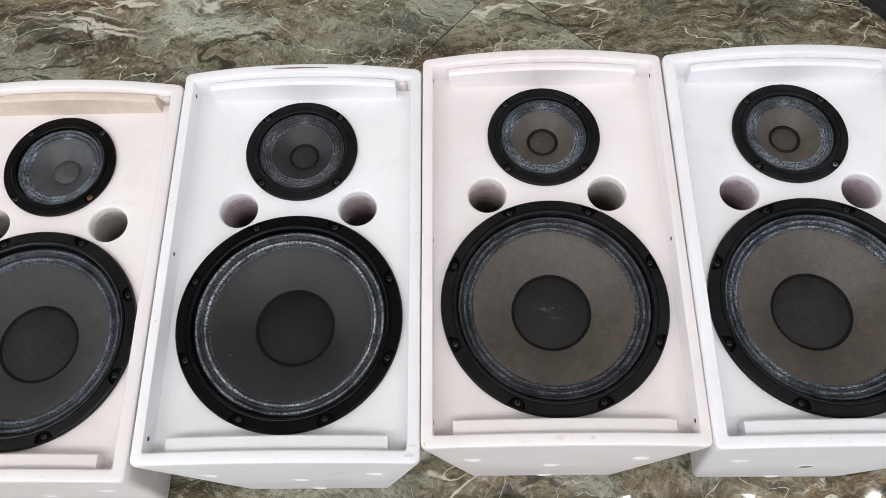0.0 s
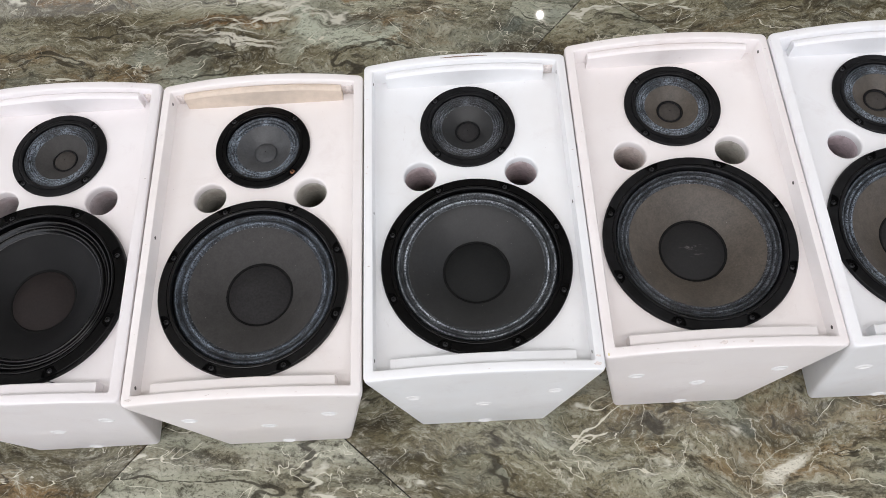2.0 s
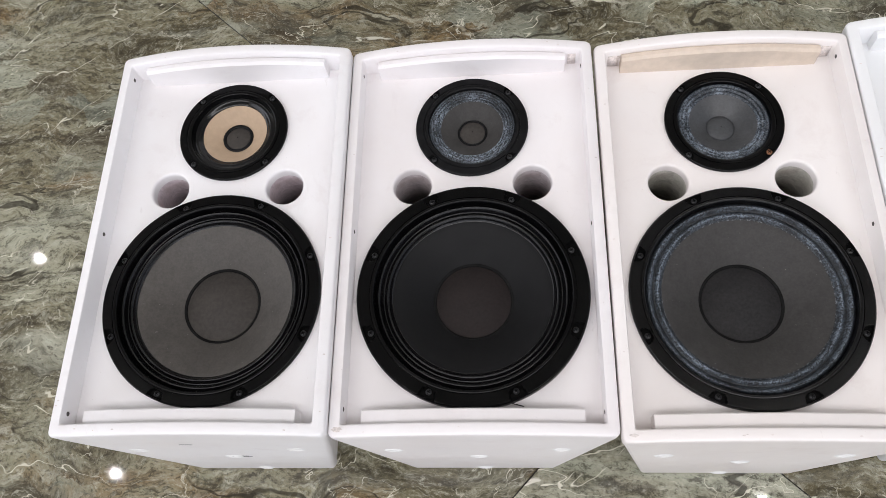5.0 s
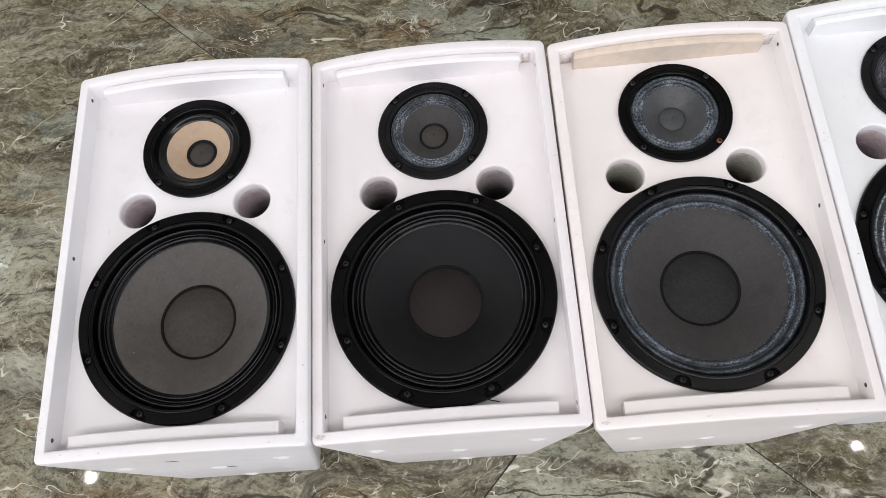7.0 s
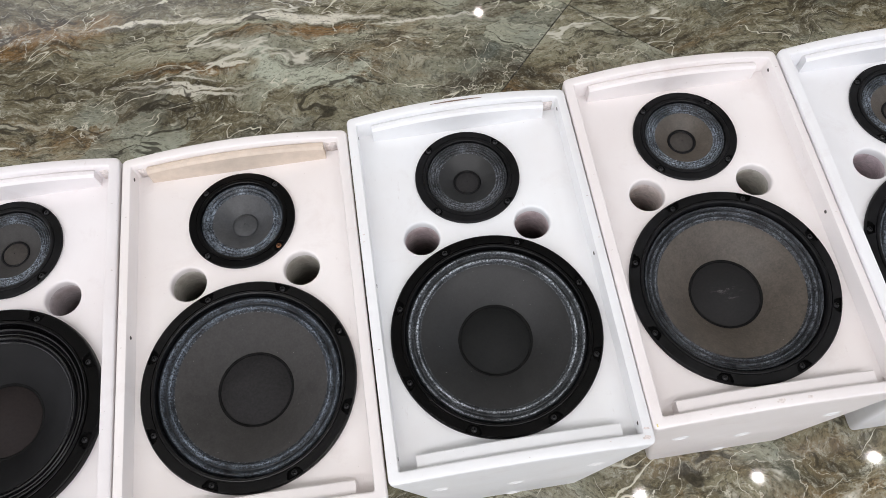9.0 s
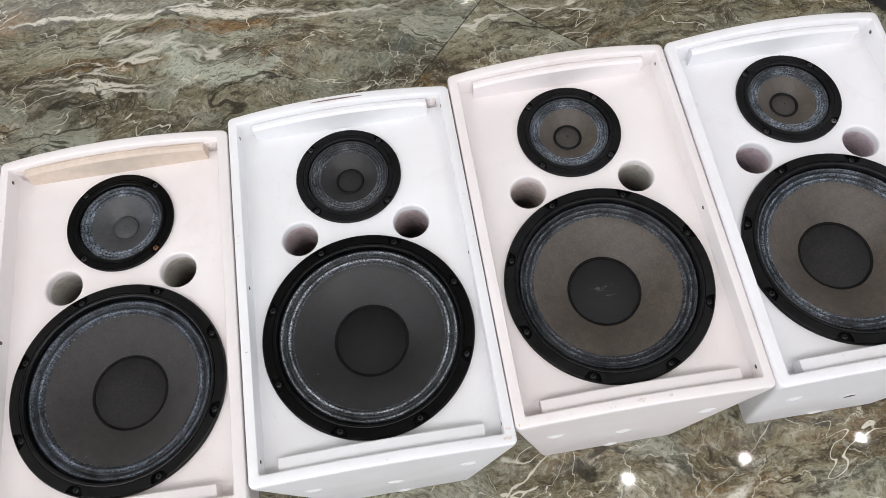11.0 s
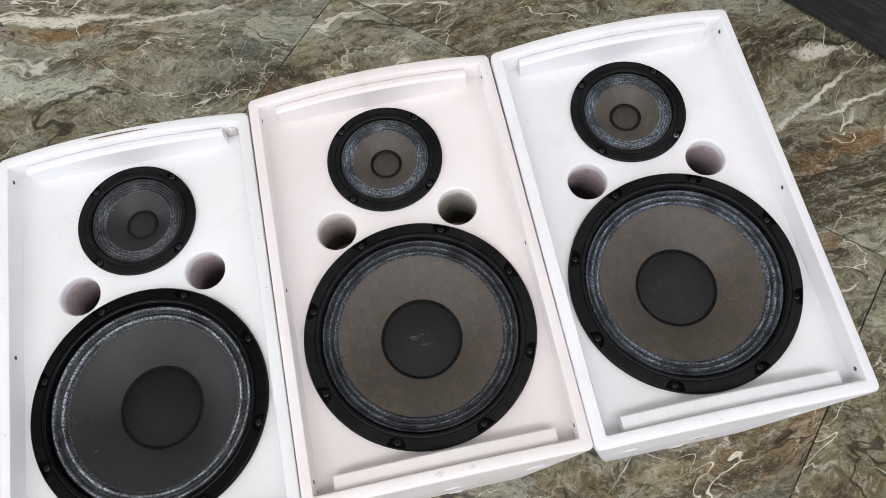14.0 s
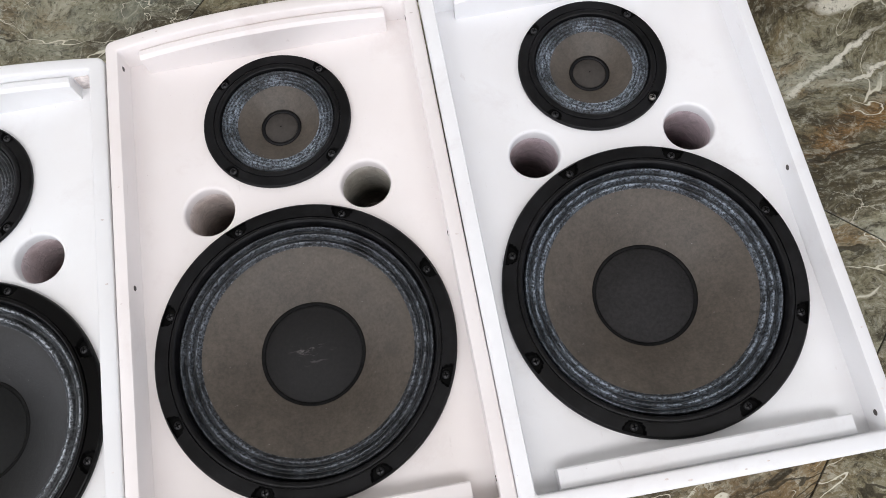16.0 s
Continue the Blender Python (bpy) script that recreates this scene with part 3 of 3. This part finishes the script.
def woofer(cab, look_of, turn, rnd):
    """Twelve-inch driver: frame with eight screw pads, pleated edge, cone and dust cap."""
    R, lift = look_of.get("radius", 0.1562), look_of.get("lift", 0.0)
    angles = [radians(22.5 + 45 * i) + turn for i in range(8)]
    dent = pocket_dent(angles, 0.078, 0.1424, R - 0.0025, 0.0045)
    frame_ = part("woofer", lathe(
        [(R - 0.001, -lift), (R, 0.001 - lift), (R, 0.0045), (R - 0.001, 0.0062), (R - 0.0022, 0.0072), (R - 0.0026, 0.0072), (R - 0.0045, 0.0072), (R - 0.0065, 0.0073), (R - 0.0085, 0.0073), (R - 0.0105, 0.0074), (0.1445, 0.0074), (0.1435, 0.0074), (0.1425, 0.0074), (0.1421, 0.0074), (0.1412, 0.0074), (0.1408, 0.0058), (0.1401, 0.0058), (0.1397, 0.0078), (0.1385, 0.0084), (0.1365, 0.0082),
         (0.1350, 0.0070), (0.1342, 0.004), (0.1337, -0.006), (0.130, -0.011), (0.120, -0.035), (0.075, -0.085), (0.0, -0.088)], 640, dent),
        [look_of.get("frame", FRAME), POCKET], cab, "twelve-inch woofer with a black frame")
    darken(frame_, 0.1424, R - 0.0025, 0.0065)
    frame_.location = (*WOOFER, BAFFLE + 0.0004 + lift)
    sharpen(frame_, 40)
    cone_r = look_of["cone_r"]
    edge, n, waves = [], 44, look_of["waves"]
    for i in range(n + 1):
        t = i / n
        r = 0.1345 + (cone_r - 0.1345) * t
        h = -0.0030 - 0.005 * t + look_of["swell"] * (0.5 - 0.5 * math.cos(2 * math.pi * waves * t)) * (1 - 0.15 * t)
        edge.append((r, h))
    part("surround", lathe(edge, 144), look_of["edge"], frame_, look_of["edge_label"])
    cone, cap_r, h0 = [], 0.0515, edge[-1][1]
    for i in range(15):
        t = i / 14
        r = cone_r + 0.0006 + (cap_r - 0.006 - cone_r) * t
        cone.append((r, h0 + 0.0006 - 0.038 * (0.78 * t + 0.22 * t * t) - (0.0009 if i == 0 else 0)))
    part("cone", lathe(cone, 128), look_of["cone"], frame_, look_of["cone_label"])
    base = h0 - 0.0325
    cap = [(cap_r + 0.0015, base - 0.0015), (cap_r + 0.0012, base + 0.0008), (cap_r - 0.0008, base + 0.0014)]
    for i in range(1, 11):
        t = i / 10
        cap.append(((cap_r - 0.001) * (1 - t), base + 0.0014 + 0.012 * (1 - (1 - t) ** 2)))
    part("glue_ring", lathe([(cap_r + 0.0052, base + 0.0026), (cap_r + 0.0040, base + 0.0030), (cap_r + 0.0014, base + 0.0014), (cap_r + 0.0008, base + 0.0002)], 72),
         GLUE, frame_, "dark glue ring")
    part("dust_cap", lathe(cap, 72), look_of["cap"], frame_)
    for i, a in enumerate(angles):
        add_screw(frame_, 0.1478 * math.cos(a), 0.1478 * math.sin(a), 0.0027, 0.0042, look_of.get("screw", DARKSTEEL), rnd.uniform(0, 1.5))
    return frame_


def midrange(cab, look_of, turn, rnd):
    """Six-inch driver with four screws."""
    R = 0.0843
    angles = [radians(45 + 90 * i) + turn for i in range(4)]
    dent = pocket_dent(angles, 0.105, 0.0741, R - 0.0016, 0.0022)
    frame_ = part("midrange_driver", lathe(
        [(R - 0.0008, 0.0), (R, 0.001), (R, 0.0035), (R - 0.0006, 0.0044), (R - 0.0014, 0.0050), (R - 0.0017, 0.0050), (R - 0.0035, 0.0050), (R - 0.0055, 0.0051), (R - 0.0075, 0.0051), (0.0757, 0.0052), (0.0748, 0.0052), (0.0742, 0.0052), (0.0739, 0.0052), (0.0728, 0.0052), (0.0725, 0.0040), (0.0719, 0.0040), (0.0716, 0.0055), (0.0706, 0.0059), (0.0675, 0.0057),
         (0.0660, 0.0048), (0.0652, 0.002), (0.0645, -0.003), (0.060, -0.02), (0.035, -0.045), (0.0, -0.047)], 440, dent),
        [look_of.get("frame", FRAME), POCKET], cab, "six-inch midrange driver with a black frame")
    darken(frame_, 0.0741, R - 0.0016, 0.0048)
    frame_.location = (*MID, BAFFLE + 0.0004)
    sharpen(frame_, 40)
    cone_r, n = look_of["cone_r"], 30
    edge = []
    for i in range(n + 1):
        t = i / n
        edge.append((0.0655 + (cone_r - 0.0655) * t, 0.0004 - 0.0035 * t + look_of["swell"] * (0.5 - 0.5 * math.cos(2 * math.pi * look_of["waves"] * t))))
    part("surround", lathe(edge, 120), look_of["edge"], frame_, look_of["edge_label"])
    cap_r, h0 = 0.0205, edge[-1][1]
    cone = [(cone_r + 0.0004 + (cap_r - 0.004 - cone_r) * i / 10, h0 - 0.0004 - 0.018 * (i / 10) * (0.85 + 0.15 * i / 10)) for i in range(11)]
    part("cone", lathe(cone, 96), look_of["cone"], frame_, look_of["cone_label"])
    base = h0 - 0.0155
    rw = look_of.get("ring_w", 1.2)
    if look_of["ring"]:
        part("glue_ring", lathe([(cap_r + 0.0020 * rw, base - 0.002), (cap_r + 0.0016 * rw, base + 0.0014 * rw), (cap_r, base + 0.0026), (cap_r - 0.0014, base + 0.0016),
                                 (cap_r - 0.0016, base - 0.002)], 64), FRAME, frame_, "black glue ring")
    cap = [(cap_r - 0.0002, base - 0.001)] + [((cap_r - 0.0004) * (1 - i / 8), base + 0.0005 + 0.0045 * (1 - (1 - i / 8) ** 2)) for i in range(9)]
    part("dust_cap", lathe(cap, 56), look_of["cap"], frame_)
    part("centre_mark", lathe([(0.0009, 0.0), (0.0007, 0.0004), (0, 0.0005)], 10), POCKET, frame_).location = (0, 0, base + 0.0049)
    for i, a in enumerate(angles):
        add_screw(frame_, 0.0785 * math.cos(a), 0.0785 * math.sin(a), 0.0028, 0.0042, look_of["screws"][i], rnd.uniform(0, 1.5))
    return frame_


def pulp(name, color, rough, spec, mottle=0.22):
    """Pressed paper: fibres, cloudy pulp, faint handling stains and a few pale dust specks."""
    m = Nodes(name)
    p = m.coords()
    fibre = m.noise(p, 280.0, 4, 0.7).outputs[0]
    mid = m.noise(p, 70.0, 5, 0.65).outputs[0]
    cloud = m.noise(p, 11.0, 4, 0.6).outputs[0]
    tone = m.math('ADD', m.math('MULTIPLY', fibre, 0.35), m.math('ADD', m.math('MULTIPLY', mid, 0.3), m.math('MULTIPLY', cloud, 0.35)))
    col = m.mix(m.ramp(tone, (0.38, 0.0), (0.62, 1.0)), tuple(c * (1 - mottle) for c in color), tuple(c * (1 + mottle) for c in color))
    stain = m.ramp(m.noise(m.vec('ADD', p, (3.0, 1.0, 2.0)), 24.0, 6, 0.7).outputs[0], (0.56, 0.0), (0.70, 0.45))
    col = m.mix(stain, col, tuple(c * 0.55 for c in color))
    dust = m.ramp(m.noise(p, 330.0, 1).outputs[0], (0.79, 0.0), (0.81, 0.6))
    col = m.mix(dust, col, (0.30, 0.29, 0.27))
    m.bump(m.math('ADD', fibre, mid), 0.5, 0.0004)
    return m.surface(col, m.ramp(cloud, (0.3, rough - 0.1), (0.7, rough + 0.1)), 0.0, spec)


# cones, edges and caps of the drivers
PULP = pulp("grey_brown_paper_pulp", (0.066, 0.055, 0.044), 0.5, 0.4, 0.32)
PULP_GREY = pulp("grey_paper_pulp", (0.066, 0.060, 0.054), 0.6, 0.35)
PULP_DARK = pulp("charcoal_paper_pulp", (0.040, 0.038, 0.0365), 0.6, 0.25)
PULP_BLACK = pulp("black_paper_pulp", (0.0170, 0.0173, 0.0175), 0.46, 0.34)
PULP_JET = plain("jet_black_paper_pulp", (0.0055, 0.0055, 0.006), 0.6, grain=180, vary=0.15, bump=0.0003, spec=0.18)
PULP_BLUE = pulp("blue_grey_paper_pulp", (0.042, 0.044, 0.047), 0.45, 0.45, 0.35)
TAN = plain("tan_paper_pulp", (0.41, 0.30, 0.205), 0.75, grain=120, vary=0.08, bump=0.0004)
CAP = plain("dark_dust_cap", (0.020, 0.0190, 0.0195), 0.75, grain=260, vary=0.35, bump=0.0004, spec=0.2)
def scratched_cap():
    """Dust cap with pale rub marks round its middle."""
    m = Nodes("scratched_dust_cap")
    p = m.coords()
    n = m.noise(p, 260.0, 6, 0.65).outputs[0]
    col = m.mix(n, (0.010, 0.010, 0.0105), (0.021, 0.020, 0.020))
    rub = m.noise(m.vec('MULTIPLY', p, (1.0, 3.2, 1.0)), 60.0, 5, 0.7).outputs[0]
    length = m.tree.nodes.new("ShaderNodeVectorMath")
    length.operation = 'LENGTH'
    m.put(length.inputs[0], m.vec('MULTIPLY', p, (1.0, 1.6, 0.0)))
    near = m.ramp(length.outputs["Value"], (0.010, 1.0), (0.026, 0.0))
    col = m.mix(m.math('MULTIPLY', m.ramp(rub, (0.57, 0.0), (0.66, 0.8)), near), col, (0.13, 0.12, 0.12))
    m.bump(n, 0.4, 0.0004)
    return m.surface(col, 0.7, 0.0, 0.2)


CAP_RUBBED = scratched_cap()
GLUE = plain("dark_glue", (0.008, 0.008, 0.008), 0.75, grain=120, vary=0.5, bump=0.0004, spec=0.08)
CAP_BLACK = plain("black_dust_cap", (0.0085, 0.009, 0.009), 0.7, grain=260, vary=0.3, bump=0.0004, spec=0.2)
CAP_RED = plain("reddish_black_dust_cap", (0.017, 0.013, 0.0125), 0.75, grain=260, vary=0.3, bump=0.0004, spec=0.2)
CAP_BROWN = plain("brown_dust_cap", (0.045, 0.040, 0.036), 0.65, grain=200, vary=0.25, bump=0.0003, spec=0.2)
BLUE, SILVER, SOOT = ((0.003, 0.0034, 0.0044), (0.30, 0.35, 0.41)), ((0.006, 0.007, 0.008), (0.55, 0.60, 0.65)), ((0.003, 0.0035, 0.004), (0.18, 0.195, 0.22))
BLUE_CLOTH = cloth("blue_grey_doped_cloth", BLUE[0], (0.20, 0.24, 0.29), 0.30, 0.1345, 0.1115, 2, 0.9)
PALE_CLOTH = cloth("silver_grey_doped_cloth", *SILVER, 0.30, 0.1345, 0.112, 2, 4.0)
DIM_CLOTH = cloth("dark_pleated_cloth", (0.003, 0.0033, 0.004), (0.17, 0.19, 0.215), 0.26, 0.1345, 0.1115, 3, 0.9, 0.2)
FINE_CLOTH = cloth("fine_pleated_blue_grey_cloth", *BLUE, 0.26, 0.1345, 0.1115, 3, 1.0, 0.16)
SMALL_BLUE = cloth("blue_grey_doped_cloth_small", *BLUE, 0.32, 0.0655, 0.047, 5, 0.7, 0.5)
SMALL_PALE = cloth("silver_doped_cloth_small", (0.012, 0.015, 0.019), (0.21, 0.25, 0.30), 0.15, 0.0655, 0.048, 3, 0.5, 0.5)
SMALL_DARK = cloth("black_doped_cloth_small", *SOOT, 0.30, 0.0655, 0.046, 5, 0.7, 0.45)
GLOSS_EDGE = plain("glossy_black_rubber", (0.003, 0.003, 0.0034), 0.16, grain=50, vary=0.5, bump=0.0006, spec=0.35)

ROLL = {"frame": FRAME_GLOSS, "edge_label": "glossy black rolled edge", "edge": GLOSS_EDGE, "waves": 2, "swell": 0.006}
CLOTHED = {"edge_label": "blue-grey doped cloth edge", "edge": BLUE_CLOTH, "waves": 2, "swell": 0.005}
W = [
    {**ROLL, "cone_r": 0.112, "cone": PULP_GREY, "cone_label": "grey paper cone", "cap": CAP_BROWN},
    {**ROLL, "radius": 0.159, "lift": 0.007, "cone_r": 0.110, "cone": PULP_JET, "cone_label": "black paper cone", "cap": CAP_RED},
    {**CLOTHED, "frame": FRAME_WORN, "cone_r": 0.111, "cone": PULP_DARK, "cone_label": "charcoal paper cone", "cap": CAP},
    {**CLOTHED, "frame": FRAME_GLOSS, "waves": 2, "swell": 0.0055, "edge": PALE_CLOTH, "edge_label": "silvery cloth edge, highlights painted on its crests", "cone_r": 0.112, "cone": PULP_BLACK, "cone_label": "black paper cone", "cap": CAP_BLACK},
    {**CLOTHED, "edge": DIM_CLOTH, "edge_label": "dark doped cloth edge", "waves": 3, "swell": 0.0046, "cone_r": 0.1115, "cone": PULP, "cone_label": "grey-brown paper cone", "cap": CAP_RUBBED},
    {**CLOTHED, "edge": FINE_CLOTH, "waves": 3, "swell": 0.0046, "cone_r": 0.1115, "cone": PULP, "cone_label": "grey-brown paper cone", "cap": CAP},
]
BK = [DARKSTEEL] * 4
CLOTHED = {**CLOTHED, "edge": SMALL_BLUE, "waves": 5}
M = [
    {**ROLL, "swell": 0.003, "waves": 1, "cone_r": 0.050, "cone": TAN, "cone_label": "tan paper cone", "cap": CAP_BROWN, "ring": True, "ring_w": 2.0, "screws": BK},
    {**CLOTHED, "swell": 0.0020, "cone_r": 0.047, "cone": PULP_DARK, "cone_label": "charcoal paper cone", "cap": CAP_BROWN, "ring": True, "screws": BK},
    {**CLOTHED, "frame": FRAME_GLOSS, "edge": SMALL_PALE, "waves": 3, "edge_label": "silvery doped cloth edge", "swell": 0.0015, "cone_r": 0.048, "cone": PULP_BLUE, "cone_label": "blue-grey paper cone",
     "cap": PULP_BLUE, "ring": False, "screws": [DARKSTEEL, DARKSTEEL, DARKSTEEL, RUST]},
    {**CLOTHED, "edge": SMALL_DARK, "edge_label": "black doped cloth edge", "swell": 0.0020, "cone_r": 0.046, "cone": PULP_BLACK, "cone_label": "black paper cone", "cap": CAP,
     "ring": True, "screws": BK},
    {**CLOTHED, "swell": 0.0020, "cone_r": 0.047, "cone": PULP, "cone_label": "grey-brown paper cone", "cap": CAP_BROWN, "ring_w": 1.7, "ring": True, "screws": BK},
    {**CLOTHED, "swell": 0.0020, "cone_r": 0.047, "cone": PULP, "cone_label": "grey-brown paper cone", "cap": CAP_BROWN, "ring_w": 1.7, "ring": True,
     "screws": [DARKSTEEL, DARKSTEEL, DARKSTEEL, STEEL]},
]
LABELS = [
    "white open loudspeaker cabinet with tan-coned midrange, lying face up",
    "white open loudspeaker cabinet with all-black woofer, lying face up",
    "cream-white open loudspeaker cabinet with one bare wooden batten",
    "cool-white loudspeaker cabinet with silvery woofer edge and chipped lip",
    "cream-white open loudspeaker cabinet with grey-brown cones, lying face up",
    "cool-white open loudspeaker cabinet at the end of the row, grey-brown cones",
]
CABS = [(-1.194, 0.232, 0.2, 1.054), (-0.830, 0.234, 0.2, 1.005), (-0.4645, 0.2275, 0.0, 1.0), (-0.098, 0.247, 0.1, 1.0), (0.2665, 0.265, 0.0, 1.0), (0.6300, 0.260, -0.2, 1.018)]
W_TURN = [0.0, 0.0, 0.0, 0.0, 0.0, 0.0]
BARE = {2: ((-0.152, 0.008), (0.153, 0.009)), 3: ((0.152, 0.008),), 1: ((0.153, 0.006),)}
SCUFFS = {3: ((0.170, 0.010, 0.006), (0.172, 0.022, 0.004)), 1: ((-0.170, 0.010, 0.007),), 4: ((-0.01, 0.009, 0.006), (0.03, 0.009, 0.004)), 2: ((-0.168, 0.009, 0.005),)}
M_TURN = [0.0, 0.0, 0.0, 0.0, 0.0, 0.0]

for n, (cx, cy, yaw, tall) in enumerate(CABS):
    rnd = random.Random(40 + n)
    paint = PAINTS[n]
    cab = new("loudspeaker_cabinet")
    tagged(cab, LABELS[n], "loudspeaker", "row of open loudspeaker cabinets")
    body = part("body", cabinet_body(), paint, cab)
    sharpen(body, 50)
    sharpen(part("baffle", baffle_board(), paint, cab), 60)
    for px, py in PORTS:
        part("port_tube", port_tube(), TUBES[2] if n == 4 and px > 0 else TUBES[n], cab).location = (px, py, 0)
        part("port_end", port_end(), PORT_BOUNCE, cab).location = (px, py, 0)
    part("batten", batten(0.142, DEEP - THICK - 0.014, DEEP - THICK - 0.0004, 0.3285, 0.004), BAREWOOD if n == 2 else paint, cab,
         "bare plywood batten" if n == 2 else "", smooth=False)
    part("batten", batten(0.141, THICK + 0.0004, THICK + 0.020, 0.321), paint, cab, smooth=False)
    woofer(cab, W[n], W_TURN[n], rnd)
    midrange(cab, M[n], M_TURN[n], rnd)
    for sx in (-1, 1):
        for yy in (0.035, 0.288, 0.553):
            # small raised dot, coloured as the shade of a screw hole
            hole = part("screw_hole", lathe([(0.0032, 0.0), (0.0026, 0.0006), (0.0, 0.0002)], 12), HOLE_SHADE, cab)
            hole.location = (sx * (HALF - THICK - 0.0001), yy + rnd.uniform(-0.004, 0.004), 0.324)
            hole.rotation_euler = (0, -sx * math.pi / 2, 0)
    for hx, hz in ((-0.115, 0.222), (0.0, 0.158), (0.115, 0.226), (0.003, 0.022)):
        # dimples built as proud rings, the highlight put into their paint
        dim = part("fixing_point", lathe([(0.0135, 0.0), (0.0118, 0.0006), (0.0102, 0.0013), (0.0094, 0.0013), (0.0082, 0.0004), (0.0, 0.0002)], 28), [LIP_LIGHT, HOLE_SHADE] if n == 5 and hz == 0.158 else LIP_LIGHT, cab)
        # middle of this disc painted dark for the shade of an open hole
        if n == 5 and hz == 0.158:
            for f in dim.data.polygons:
                f.material_index = 1 if math.hypot(f.center.x, f.center.y) < 0.0088 else 0
        dim.location = (hx, -0.0001, hz)
        dim.rotation_euler = (math.pi / 2, 0, 0)
    if n == 3:
        chip = bmesh.new()
        up, lo = [], []
        for i in range(13):
            t = i / 12
            x = -0.042 + 0.084 * t
            w = 0.0015 * math.sin(math.pi * t) ** 0.6 * (0.8 + 0.4 * rnd.random()) + 0.0002
            z = RIM + bow(x) + 0.0004
            up.append(chip.verts.new((x, DEEP - 0.0078 + w * 0.5, z)))
            lo.append(chip.verts.new((x, DEEP - 0.0084 - w * 0.6, z)))
        for i in range(12):
            chip.faces.new((lo[i], lo[i + 1], up[i + 1], up[i]))
        part("chip", chip, CHIPPED, cab, "chipped lip showing brown board")
    if n == 0:
        for sx, sz, sl, sa in ((-0.024, 0.272, 0.018, 4), (0.008, 0.160, 0.030, -6), (0.018, 0.154, 0.016, 12), (0.0, 0.150, 0.014, -18)):
            mark = part("scratch_mark", box(-sl / 2, sl / 2, -0.0004, 0.0, -0.0006, 0.0006), GLUE, cab, "dark scratched stroke")
            mark.location, mark.rotation_euler = (sx, 0.0, sz), (0, radians(sa), 0)
    if n == 1:
        wire = part("wire_end", box(-0.008, 0.008, -0.0006, 0.0006, 0.0, 0.0012, 0.0003, 1), POCKET, cab, "loose end of thin black wire")
        wire.location, wire.rotation_euler = (0.058, 0.0455, BAFFLE + 0.0003), (0, 0, radians(-14))
    if n == 4:
        part("smear", box(-0.1775, -0.1715, 0.0035, 0.0075, RIM + 0.0006, RIM + 0.0014, 0.0003, 1), YELLOW, cab, "small yellow paint smear")
    for bx, bw in BARE.get(n, ()):
        part("bare_patch", box(bx - bw, bx + bw, DEEP - THICK - 0.0014, DEEP - THICK - 0.0002, BAFFLE + 0.001, 0.328), PUTTY, cab, "unpainted grey corner")
    small = []
    for i in range(12):
        s = rnd.uniform(0.0008, 0.0020)
        side = rnd.choice("nnffsse")
        if side == "n":
            small.append((rnd.uniform(-0.17, 0.17), rnd.uniform(0.005, 0.012), s))
        elif side == "f":
            small.append((rnd.uniform(-0.17, 0.17), DEEP - rnd.uniform(0.005, 0.012), s))
        else:
            small.append((rnd.choice((-1, 1)) * (HALF - rnd.uniform(0.005, 0.012)), rnd.uniform(0.02, DEEP - 0.02), s))
    for px, py, pw in (*SCUFFS.get(n, ()), *small):
        blot = bmesh.new()
        vs = []
        for i in range(14):
            a = 2 * math.pi * i / 14
            r = pw * rnd.uniform(0.55, 1.0)
            x, y = px + 1.3 * r * math.cos(a), py + 0.6 * r * math.sin(a)
            vs.append(blot.verts.new((x, y, RIM + bow(x) + 0.0003)))
        blot.faces.new(vs)
        part("scuff", blot, PUTTY, cab, "scuffed paint")
    cab.matrix_basis = pose(cx, cy, 0, 0, 0, yaw) @ Matrix.Diagonal((1, 1, tall, 1))

# ---- dark cabinet at the edge of the view ----
dark = new("black_cabinet")
tagged(dark, "black textured cabinet lying on the marble floor", "cabinet")
part("body", box(0, 0.56, 0.0, 0.36, 0.0, 0.30, 0.012, 3), BLACKCOAT, dark)
dark.matrix_basis = pose(0.945, 1.275, 0, 0, 0, -50.4)

# ---- floor tiles ----
TILE, ANG = 1.190, radians(-42.6)
ux, uy = Vector((math.cos(ANG), math.sin(ANG), 0)), Vector((-math.sin(ANG), math.cos(ANG), 0))
tile_mesh = None
corner = ux * -0.705 + uy * -0.076
for i in range(-8, 9):
    for j in range(-8, 9):
        c = corner + ux * TILE * (i + 0.5) + uy * TILE * (j + 0.5)
        if not (X0 + 0.9 < c.x < X1 - 0.9 and Y0 + 0.9 < c.y < Y1 - 0.9):
            continue
        if (i, j) == (-2, -1):
            continue
        if tile_mesh is None:
            first = part("tile", box(-TILE / 2 + 0.001, TILE / 2 - 0.001, -TILE / 2 + 0.001, TILE / 2 - 0.001, -0.012, 0.0, 0.0008, 1), MARBLE, smooth=False)
            tile_mesh, ob = first.data, first
            banded_mesh = tile_mesh.copy()
            banded_mesh.materials[0] = BANDED_MARBLE
        else:
            ob = new("tile", banded_mesh if (i + 2 * j) % 5 == 3 else tile_mesh)
        if (i, j) == (-1, -1):
            ob.data = tile_mesh.copy()
            for v in ob.data.vertices:
                v.co.x += TILE / 2 if v.co.x > 0 else -TILE / 2
            c = c - ux * TILE * 0.5
        ob.parent = floor
        ob.location = c
        ob.rotation_euler = (0, 0, ANG)
